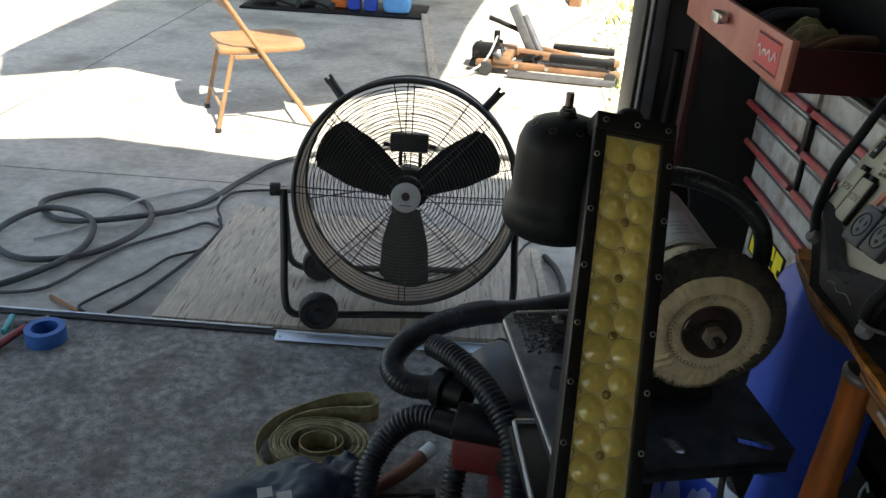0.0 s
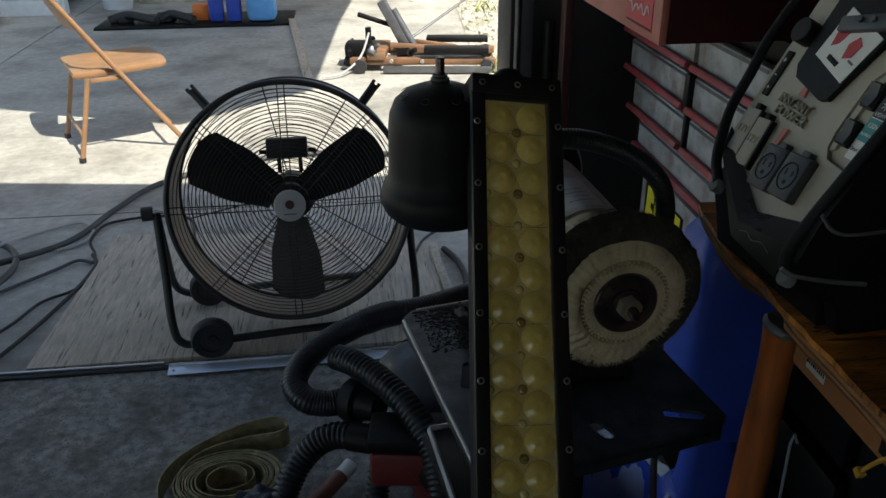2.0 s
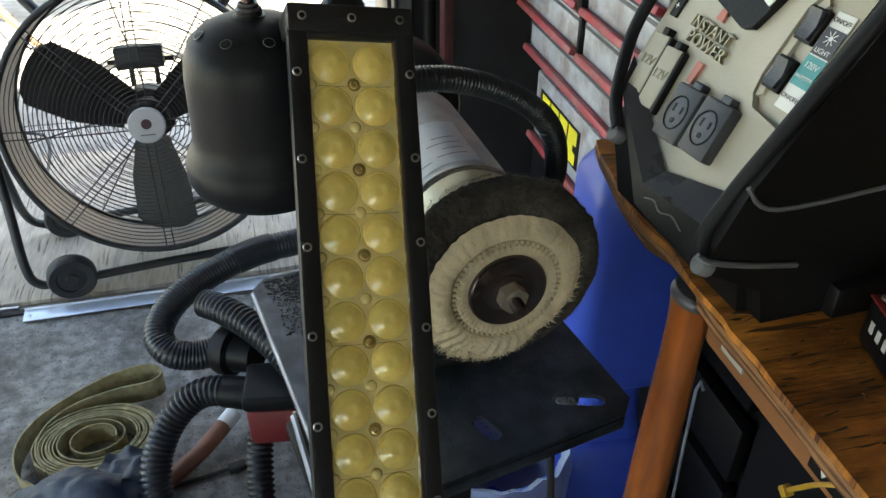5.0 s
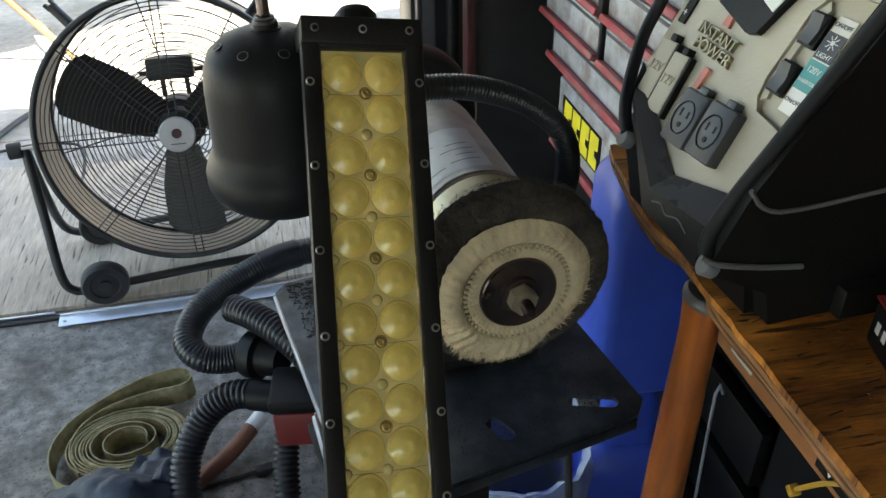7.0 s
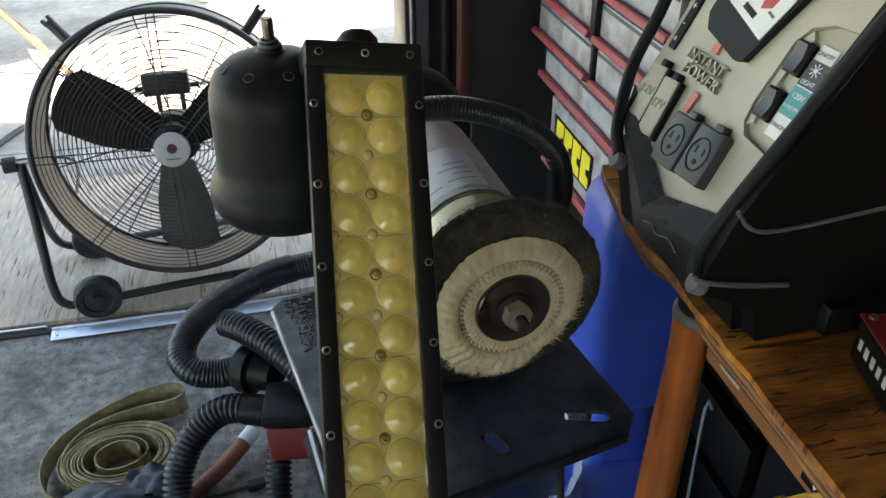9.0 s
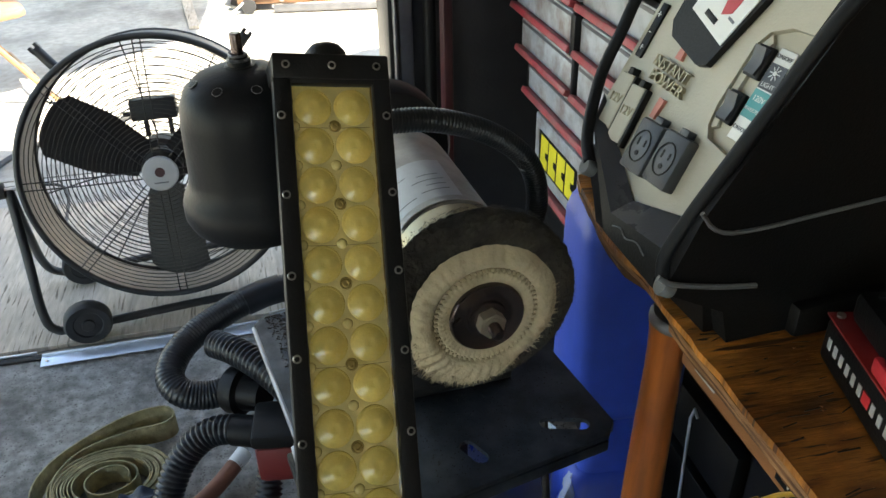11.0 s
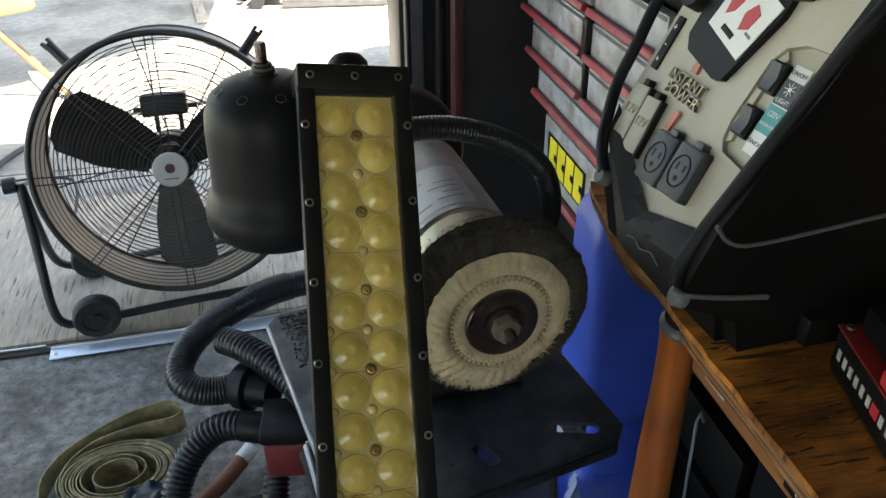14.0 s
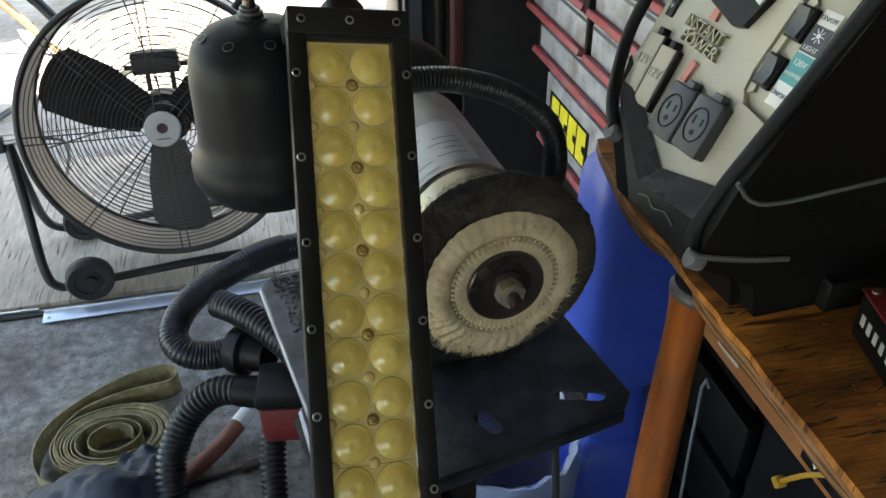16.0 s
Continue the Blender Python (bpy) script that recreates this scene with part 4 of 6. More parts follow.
    nut = [(0.0112 * math.cos(math.pi * k / 3 + 0.3), 0.0112 * math.sin(math.pi * k / 3 + 0.3)) for k in range(6)]
    part("nut", Geo().prism(nut, 0.0095, W @ T(0, 0, 0.0078)).cyl(0.0078, 0.0012, W @ T(0, 0, 0.0168), 20), M["brassy"], fl, "worn hex nut")
    part("spindle", Geo().lathe([(0.0052 if k % 2 else 0.0044, 0.012 + 0.0011 * k) for k in range(16)] + [(0.0036, 0.0302), (0, 0.0305)], W, 18), M["flange"], fl, "threaded spindle end")
    # far wheel and guard on the other end of the shaft
    W2 = W @ T(0, 0, -0.34)
    part("guard", Geo().lathe([(0.02, -0.022), (0.07, -0.022), (0.074, -0.016), (0.074, 0.016), (0.07, 0.022), (0.02, 0.022)], W2, 40), M["black"], g)
    rest = part("tool_rest", Geo().box((0.02, 0.003, 0.03), pose(0.182, 1.0, 0.775, 0, 0, -35), 0.001).box((0.02, 0.04, 0.003), pose(0.19, 1.012, 0.7585, 0, 0, -35), 0.001), M["black"], g, "bent dark steel tool rest")
    part("wing_nut", Geo().cyl(0.005, 0.008, pose(0.178, 0.998, 0.782, 90, 0, -35), 14).box((0.018, 0.003, 0.006), pose(0.176, 0.993, 0.782, 0, 0, -35), 0.001), M["jamb"], rest)


build_grinder()


def build_stand():
    s = thing("grinder_stand", (0.26, 0.92, 0), "black steel pedestal stand with a slotted top plate", "stand")
    A, B2, C, D = Vector((0.106, 1.045)), Vector((0.165, 0.725)), Vector((0.428, 0.785)), Vector((0.372, 1.1))
    z = 0.752

    def quad(inset, z0, z1):
        c = (A + B2 + C + D) / 4
        P = [p + (c - p).normalized() * inset for p in (A, B2, C, D)]
        # cut corners
        out = []
        for i, p in enumerate(P):
            for q in (P[i - 1], P[(i + 1) % 4]):
                out.append(tuple(p + (q - p).normalized() * 0.014))
        return out

    outline = quad(0, 0, 0)
    bm = bmesh.new()
    loop = [bm.verts.new((x, y, z)) for x, y in outline]
    edges = [bm.edges.new((loop[i], loop[(i + 1) % len(loop)])) for i in range(len(loop))]

    def slot(cx, cy, ang, length, width):
        ca, sa = math.cos(radians(ang)), math.sin(radians(ang))
        pts = []
        for side in (1, -1):
            for k in range(7):
                t = math.pi * (k / 6) - math.pi / 2
                px, py = side * (length / 2 - width / 2) + side * width / 2 * math.cos(t), side * width / 2 * math.sin(t)
                pts.append(bm.verts.new((cx + ca * px - sa * py, cy + sa * px + ca * py, z)))
        return [bm.edges.new((pts[i], pts[(i + 1) % len(pts)])) for i in range(len(pts))]

    for args in ((0.292, 0.792, -62, 0.032, 0.014), (0.381, 0.806, -16, 0.046, 0.014), (0.17, 0.9, 80, 0.05, 0.011)):
        edges += slot(*args)
    bmesh.ops.triangle_fill(bm, use_beauty=True, use_dissolve=False, edges=edges)
    ext = bmesh.ops.extrude_face_region(bm, geom=bm.faces[:])
    bmesh.ops.translate(bm, verts=[e for e in ext["geom"] if isinstance(e, bmesh.types.BMVert)], vec=(0, 0, 0.0045))
    bm.verts.index_update()
    geo = Geo().add([v.co[:] for v in bm.verts], [[v.index for v in f.verts] for f in bm.faces])
    bm.free()
    top = part("top_plate", geo, M["plate"], s, "oily black steel plate with slots", angle=30)
    # turned-down lips with a worn edge
    for p, q in ((A, B2), (B2, C), (C, D)):
        d = (q - p).normalized()
        m = rolled((d.x, d.y, 0), (-d.y, d.x, 0), (0, 0, 1), ((p.x + q.x) / 2, (p.y + q.y) / 2, z - 0.012))
        part("lip", Geo().box(((q - p).length - 0.03, 0.004, 0.012), m @ T(0, 0, 0.006), 0.0012), M["plate"], top)
    d = (B2 - A).normalized()
    part("worn_edge", Geo().tube([(*(A + d * 0.02 + Vector((-0.0015, 0))), z + 0.0035), (*(B2 - d * 0.02 + Vector((-0.0015, 0))), z + 0.0035)], 0.0022, 8, smooth=0), M["plate_edge"], top, "bright worn edge")
    dd = (D - A).normalized()
    part("worn_edge", Geo().tube([(*(A + dd * 0.02), z + 0.0035), (*(A + dd * 0.1), z + 0.0035)], 0.002, 8, smooth=0), M["plate_edge"], top)
    rnd = random.Random(7)
    crumbs = Geo()
    for k in range(5600):
        u, v = rnd.random() ** 0.7 * 0.9, rnd.random() ** 1.6
        p = A + (D - A) * (0.05 + 0.6 * u) + (B2 - A) * (0.02 + 0.3 * v)
        if k > 5000:
            p = B2 + (C - B2) * rnd.uniform(0.35, 0.95) + (A - B2) * rnd.uniform(0.05, 0.4)
        e = rnd.uniform(0.0003, 0.0011 if k < 5000 else 0.0008)
        crumbs.box((e * rnd.uniform(1, 5 if k < 5000 else 2), e, e * 0.7), pose(p.x, p.y, z + 0.0047 + e * 0.2, 0, 0, rnd.uniform(0, 180)))
    tagged(part("metal_dust", crumbs, M["filings"], top, "dark metal and lint filings"), kind="stuff")
    cx, cy = 0.27, 0.92
    part("column", Geo().box((0.075, 0.075, 0.72), pose(cx, cy, 0.385, 0, 0, 10), 0.006), M["black"], s)
    part("base_plate", Geo().box((0.36, 0.36, 0.012), pose(cx, cy, 0.008, 0, 0, 10), 0.004), M["black"], s)
    # lower tray with a bright rim
    tray = part("lower_tray", Geo().box((0.12, 0.2, 0.012), pose(0.2, 0.875, 0.622, 0, 0, 10), 0.003), M["abs"], s, "small black tray")
    part("tray_rim", Geo().tube([(0.133, 0.967, 0.63), (0.155, 0.79, 0.63)], 0.0035, 8, smooth=0).tube([(0.133, 0.969, 0.63), (0.24, 0.985, 0.63)], 0.0035, 8, smooth=0), M["plate_edge"], tray, "bright tray rim")


build_stand()


# ---- workbench ----
BZ = 0.907
bench = thing("workbench", (0.8, 0.2, 0), "orange-brown stained plywood workbench with a chipped layered edge", "workbench")
rnd = random.Random(11)


def chipped(inset, seed):
    r = random.Random(seed)
    pts = [(0.455 + inset, 1.0)]
    y = 0.975
    while y > -1.2:
        pts.append((0.434 + 0.018 * max(0, (y - 0.88) / 0.12) + inset * (2.5 if 0.765 < y < 0.83 else 1) + r.uniform(-0.0009, 0.0013), y))
        y -= r.uniform(0.012, 0.045)
    return pts + [(0.434 + inset, -1.2), (1.28, -1.2), (1.28, 1.0)]


part("top", Geo().prism(chipped(0.003, 1), 0.006, T(0, 0, BZ - 0.006)), M["bench"], bench, "stained scratched plywood top", angle=20)
for k in range(4):
    part("ply_layer", Geo().prism(chipped(0.0025 + 0.0022 * k, k + 3), 0.0047, T(0, 0, BZ - 0.0108 - 0.0049 * k)), M["bench_edge" if k % 2 == 0 else "bench_core"], bench, angle=20)
part("apron_rail", Geo().box((0.038, 1.97, 0.048), T(0.487, -0.21, 0.859), 0.003), M["lumber"], bench, "pine rail under the bench edge")
part("corner_block", Geo().box((0.03, 0.07, 0.042), T(0.51, 0.9, 0.866), 0.003), M["lumber"], bench, "short pine block under the corner")
part("apron_rail", Geo().box((0.8, 0.038, 0.052), T(0.92, 0.95, 0.857), 0.003), M["lumber"], bench)
tag = part("label", Geo().box((0.001, 0.03, 0.02), pose(0.4672, 0.735, 0.857, 0, 0, 0)), M["cap"], bench, "torn white barcode label")
for k in range(9):
    part("bar", Geo().box((0.0006, 0.0012 + 0.0008 * (k % 3 == 0), 0.012), T(0.4664, 0.748 - 0.0033 * k, 0.859)), M["abs"], tag)
mark = part("label", Geo().box((0.001, 0.15, 0.034), T(0.4672, 0.56, 0.860)), M["abs"], bench, "black printed product strip")
part("print", Geo().prism([(-0.014, 0.013), (0.014, 0.013), (0.0, -0.013)], 0.0006, T(0.4664, 0.62, 0.860) @ rolled((0, -1, 0), (0, 0, 1), (-1, 0, 0), (0, 0, 0))), M["white"], mark)
for k in range(5):
    part("print", Geo().box((0.0006, 0.011, 0.012), T(0.4664, 0.59 - 0.017 * k, 0.860)), M["white"], mark)
for x, y in ((0.78, 0.9), (1.22, 0.9), (0.60, -1.1), (1.22, -1.1)):
    part("leg", Geo().box((0.07, 0.07, 0.83), T(x + 0.02, y, 0.415), 0.004), M["lumber"], bench)
# added black sheet, stands in for the deep shade under the bench
part("back_panel", Geo().box((0.02, 2.04, 0.8), T(0.705, -0.09, 0.42)), M["abs"], bench, "black panel added to keep the space under the bench dark")
scr = Geo()
for k in range(260):
    y = rnd.uniform(0.3, 0.9)
    scr.box((rnd.uniform(0.003, 0.02), rnd.uniform(0.0003, 0.0011), 0.0006), pose(rnd.uniform(0.45, 0.64), y, BZ + 0.0002, 0, 0, rnd.gauss(0, 9)))
tagged(part("gouged_wear", scr, M["filings"], bench, "dark gouges in the top"), kind="stuff")
chips = Geo()
for k in range(60):
    e = rnd.uniform(0.0004, 0.0011)
    chips.box((e * 2, e, e * 0.7), pose(rnd.uniform(0.445, 0.6), rnd.uniform(0.4, 0.72), BZ + e * 0.3, 0, 0, rnd.uniform(0, 180)))
tagged(solid("wood_chips", chips, M["lumber"], "small wood chips and crumbs on the bench", "chips"), kind="stuff")


tie = thing("cable_tie", (0.445, 0.6, 0.85), "yellow plastic cable tie hanging from the bench edge", "cable tie")
part("strap", Geo().tube([(0.455, 0.592, 0.876), (0.45, 0.606, 0.862), (0.449, 0.618, 0.845), (0.451, 0.628, 0.83)], 0.0018, 8), M["yellow_plastic"], tie)
part("head", Geo().box((0.007, 0.008, 0.007), pose(0.4505, 0.6285, 0.829, 30, 0, 0), 0.0012), M["yellow_plastic"], tie)


# ---- jump starter power pack ----
def build_pack():
    pk = thing("power_pack", (0.55, 0.81, BZ), "black jump-starter power pack with a tan control panel and roll bars", "power pack")
    n = Vector((-0.8805, -0.06, 0.4703)).normalized()
    u = Vector((0.068, -0.9977, 0)).normalized()
    v = n.cross(u)
    Pn = rolled(u, v, n, (0.432, 0.80, 1.01))
    a = rolled(Vector((0.9977, 0.068, 0)), (0, 0, 1), u, (0.432, 0.80, 0))   # x: into the pack, y: up, z: along u
    prof = [(0.012, BZ + 0.001), (0.006, 0.94), (0.0, 0.965), (0.0, 0.985), (0.008, 0.99), (0.112, 1.195), (0.16, 1.21), (0.3, 1.2), (0.33, 1.12), (0.33, BZ + 0.001)]
    part("body", Geo().prism(prof, 0.178, a @ T(0, 0, -0.1)), M["abs"], pk)
    for z0, z1 in ((0.0785, 0.095),):
        side = [(0.02, BZ + 0.002), (0.012, 0.938), (-0.034, 0.962), (-0.037, 0.97), (-0.018, 1.015), (0.11, 1.215), (0.3, 1.215), (0.335, 1.13), (0.335, BZ + 0.002)]
        part("side_shell", Geo().prism(side, z1 - z0, a @ T(0, 0, z0)), M["abs"], pk)
    part("side_line", Geo().tube([a @ Vector(p) for p in ((-0.018, 1.022, 0.094), (-0.006, 1.008, 0.0955), (0.02, 1.003, 0.0955), (0.106, 1.008, 0.0955), (0.33, 1.022, 0.0955))], 0.0016, 8, smooth=3), M["grey_line"], pk, "thin grey trim line")
    panel = part("control_panel", Geo().prism([(-0.099, 0.02), (-0.085, -0.004), (-0.02, -0.036), (0.058, -0.03), (0.072, 0.002), (0.073, 0.036), (0.036, 0.04), (0.029, 0.048),
                 (0.026, 0.062), (0.027, 0.108), (0.034, 0.12), (0.05, 0.127), (0.075, 0.128), (0.076, 0.2), (-0.095, 0.2)], 0.008, Pn @ T(0, 0, -0.008)), M["tan"], pk, "tan plastic control panel", angle=30)
    part("switch_recess", Geo().box((0.058, 0.1, 0.002), Pn @ T(0.051, 0.083, -0.0065), 0.0004)
         .prism([(0.03, 0.047), (0.027, 0.062), (0.028, 0.108), (0.035, 0.119), (0.0395, 0.114), (0.034, 0.106), (0.033, 0.062), (0.035, 0.05)], 0.0035, Pn @ T(0, 0, -0.0055)), M["tan"], panel, "sunken tan switch recess", angle=30)
    # sockets
    for k, (cx, cy) in enumerate(((-0.0125, 0.0095), (0.0195, 0.0125))):
        S = Pn @ T(cx, cy, 0) @ pose(0, 0, 0, 0, 0, 3)
        so = part("outlet", Geo().box((0.0298, 0.041, 0.012), S @ T(0, 0, 0.004), 0.0025).box((0.01, 0.006, 0.009), S @ T(0.002, 0.0225, 0.003), 0.001), M["grey_abs"], panel, "dark grey outlet cover")
        part("face", Geo().tube([S @ Vector((0.0105 * math.cos(t) if abs(math.cos(t)) > 0.1 else 0, 0.0125 * math.sin(t), 0.0102)) for t in [2 * math.pi * i / 8 + 0.39 for i in range(8)]], 0.0007, 6, closed=True, smooth=2)
             .box((0.0016, 0.0062, 0.0006), S @ T(-0.0042, 0.003, 0.0102)).box((0.0016, 0.0052, 0.0006), S @ T(0.0042, 0.003, 0.0102)).cyl(0.0021, 0.0006, S @ T(0, -0.0058, 0.0099), 12), M["abs"], so)
    for cx, cy in ((-0.077, 0.0255), (-0.0555, 0.0215)):
        S = Pn @ T(cx, cy, 0) @ pose(0, 0, 0, 0, 0, 5)
        cv = part("socket_cover", Geo().box((0.0195, 0.047, 0.007), S @ T(0, 0, 0.003), 0.0015), M["tan"], panel, "tan 12 volt socket cover")
        part("shadow_gap", Geo().box((0.0035, 0.049, 0.006), S @ T(0.0112, -0.001, 0.003), 0.001).box((0.007, 0.006, 0.008), S @ T(0.003, 0.0262, 0.003), 0.001), M["abs"], cv)
        words("lettering", "12V", 0.0105, S @ T(0, 0.002, 0.0068), M["letters"], cv, 0.0006)
    L1 = Pn @ T(-0.0365, 0.0675, 0.0018) @ pose(0, 0, 0, 0, 0, -2)
    words("lettering", "INSTANT", 0.0128, L1, M["letters"], panel, 0.0022, "raised brassy lettering", 0.92)
    words("lettering", "POWER", 0.0128, L1 @ T(0.004, -0.0105, 0), M["letters"], panel, 0.0022, "raised brassy lettering", 1.05)
    part("bolt_mark", Geo().prism([(-0.003, 0), (0.005, 0), (0.004, 0.009), (-0.002, 0.009)], 0.003, Pn @ T(-0.037, 0.076, 0)), M["red_chest"], panel)
    part("bolt_mark", Geo().prism([(-0.003, -0.016), (0.003, -0.016), (0.004, 0.0), (-0.003, 0.0)], 0.003, Pn @ T(-0.028, 0.046, 0)), M["red_chest"], panel, "faded red bolt emblem")
    # switches and their printed strip
    for cy in (0.1, 0.066):
        sw = part("rocker_switch", Geo().box((0.0165, 0.023, 0.004), Pn @ T(0.0365, cy, -0.0035), 0.001), M["abs"], panel, "black rocker switch")
        part("rocker", Geo().prism([(-0.0095, 0), (0.0095, 0), (0.0095, 0.005), (0, 0.0015), (-0.0095, 0.003)], 0.0115, Pn @ T(0.0308, cy, -0.0015) @ rolled((0, 1, 0), (0, 0, 1), (1, 0, 0), (0, 0, 0))), M["grey_abs"], sw)
    strip = part("printed_strip", Geo().box((0.0165, 0.066, 0.001), Pn @ T(0.055, 0.081, -0.0043), 0.0004), M["white"], panel, "white and teal printed switch label")
    part("print", Geo().box((0.0165, 0.018, 0.0006), Pn @ T(0.055, 0.0945, -0.0036)), M["grey_abs"], strip)
    part("print", Geo().box((0.0165, 0.02, 0.0006), Pn @ T(0.055, 0.0745, -0.0036)), M["teal"], strip)
    for text, y, size, mt in (("ON/OFF", 0.1085, 0.0042, "grey_abs"), ("LIGHT", 0.0885, 0.0046, "white"), ("120V", 0.0785, 0.0058, "white"), ("INVERTER", 0.0705, 0.0034, "white"), ("ON/OFF", 0.0565, 0.0042, "grey_abs")):
        words("lettering", text, size, Pn @ T(0.055, y, -0.0032), M[mt], strip, 0.0001)
    lampmark = Geo().cyl(0.0017, 0.0004, Pn @ T(0.055, 0.0975, -0.0033), 10)
    for k in range(8):
        lampmark.box((0.0028, 0.0006, 0.0004), Pn @ T(0.055, 0.0975, -0.0031) @ pose(0, 0, 0, 0, 0, 45 * k) @ T(0.0036, 0, 0))
    part("print", lampmark, M["white"], strip)
    # display window in its black hood
    hood = part("display_hood", Geo().prism([(-0.062, 0.2), (-0.062, 0.1), (-0.053, 0.089), (-0.01, 0.079), (0.0, 0.082), (0.02, 0.137), (0.02, 0.2)], 0.0055, Pn @ T(0, 0, 0.0005)), M["abs"], panel, "black recessed display surround", angle=30)
    card = part("display_card", Geo().prism([(-0.046, 0.113), (0.004, 0.098), (0.018, 0.142), (-0.038, 0.16)], 0.001, Pn @ T(0, 0, 0.0064)), M["white"], hood, "white printed card behind clear plastic")
    part("print", Geo().prism([(-0.034, 0.124), (-0.026, 0.128), (-0.02, 0.14), (-0.03, 0.146), (-0.036, 0.14)], 0.0005, Pn @ T(0, 0, 0.0074)), M["redprint"], card)
    part("print", Geo().prism([(-0.012, 0.117), (-0.002, 0.12), (0.002, 0.132), (-0.006, 0.138), (-0.014, 0.13)], 0.0005, Pn @ T(0, 0, 0.0074)), M["redprint"], card)
    part("print", Geo().box((0.017, 0.0045, 0.0005), Pn @ T(-0.021, 0.113, 0.0076) @ pose(0, 0, 0, 0, 0, -16), 0.0001), M["abs"], card)
    part("print", Geo().box((0.008, 0.002, 0.0005), Pn @ T(0.001, 0.116, 0.0076) @ pose(0, 0, 0, 0, 0, -16)), M["jamb"], card)
    part("print", Geo().box((0.006, 0.002, 0.0005), Pn @ T(-0.034, 0.146, 0.0076)), M["jamb"], card)
    part("top_rim", Geo().box((0.07, 0.014, 0.012), Pn @ T(0.0, 0.151, 0.008) @ pose(0, 0, 0, 0, 0, 14), 0.002).cyl(0.0025, 0.003, Pn @ T(-0.01, 0.15, 0.0135), 12).cyl(0.0025, 0.003, Pn @ T(0.004, 0.153, 0.0135), 12), M["grey_abs"], hood)
    # terminals on the far edge
    term = part("terminal_strip", Geo().box((0.009, 0.046, 0.003), Pn @ T(-0.086, 0.086, 0.001), 0.001), M["abs"], panel, "black strip with white symbols")
    for k, t in enumerate(("+", "-", "+")):
        words("lettering", t, 0.009, Pn @ T(-0.086, 0.071 + 0.014 * k, 0.003), M["white"], term, 0.0002)
    part("knob", Geo().cyl(0.012, 0.014, Pn @ T(-0.076, 0.128, 0), 24), M["abs"], panel, "black round knob")
    # chin
    chin_pts = [(-0.103, 0.024, 0.001), (0.004, -0.028, 0.002), (0.062, -0.012, 0.002), (0.011, -0.041, 0.02), (0.078, -0.034, 0.02), (-0.085, 0.0, 0.008), (0.012, -0.056, 0.018), (0.086, -0.06, 0.016), (-0.09, -0.005, -0.03), (0.0, -0.062, -0.03), (0.085, -0.062, -0.03)]
    chin = part("chin", Geo().add([Pn @ Vector(q) for q in chin_pts], [(5, 3, 6), (3, 4, 7, 6), (6, 7, 10, 9), (5, 6, 9, 8), (2, 10, 7, 4), (0, 5, 8), (0, 8, 9, 10, 2, 1)]), M["abs"], pk, "angular black chin", angle=15)
    # upper facets get a greyer colour in place of their reflection
    part("chin_top", Geo().add([Pn @ Vector(q) for q in chin_pts[:6]], [(0, 1, 3, 5), (1, 2, 4, 3)]), M["chin"], chin, "glossy upper facets, tinted lighter for the light they reflect", angle=15)
    part("print", Geo().tube([Pn @ Vector(p) for p in ((0.02, -0.0475, 0.0197), (0.03, -0.0445, 0.0197), (0.04, -0.0475, 0.0195), (0.052, -0.044, 0.0193), (0.066, -0.047, 0.0192))], 0.0006, 6), M["grey_line"], chin, "embossed dark flourish")
    # roll bars and their feet
    left = [(-0.056, -0.026, 0.012), (-0.075, -0.013, 0.012), (-0.09, 0.007, 0.012), (-0.105, 0.039, 0.012), (-0.109, 0.074, 0.012), (-0.114, 0.114, 0.012), (-0.112, 0.17, 0.008), (-0.1, 0.2, 0.0)]
    right = [(0.09, -0.05, 0.016), (0.083, -0.036, 0.018), (0.083, -0.006, 0.018), (0.086, 0.025, 0.018), (0.092, 0.08, 0.018), (0.098, 0.13, 0.018), (0.102, 0.157, 0.016), (0.1, 0.21, 0.004)]
    for pts in (left, right):
        part("roll_bar", Geo().tube([Pn @ Vector(p) for p in pts], 0.0052, 12), M["lamp"], pk, "bent black tube guard")
    for x, y in ((-0.056, -0.03), (0.09, -0.055)):
        foot = part("bar_foot", Geo().lathe([(0.0072, -0.008), (0.0072, 0.0), (0.006, 0.0015), (0.0, 0.0015)], Pn @ T(x, y, 0.014), 18), M["grey_line"], pk, "grey guard foot")
    part("foot_line", Geo().tube([a @ Vector(p) for p in ((-0.044, 0.978, 0.094), (-0.034, 0.972, 0.0965), (0.0, 0.963, 0.0965), (0.034, 0.957, 0.0965))], 0.002, 8, smooth=4), M["grey_line"], pk, "grey trim along the base")
    part("base_rail", Geo().box((0.26, 0.026, 0.014), a @ T(0.2, BZ + 0.0135, 0.098), 0.003), M["abs"], pk)


build_pack()


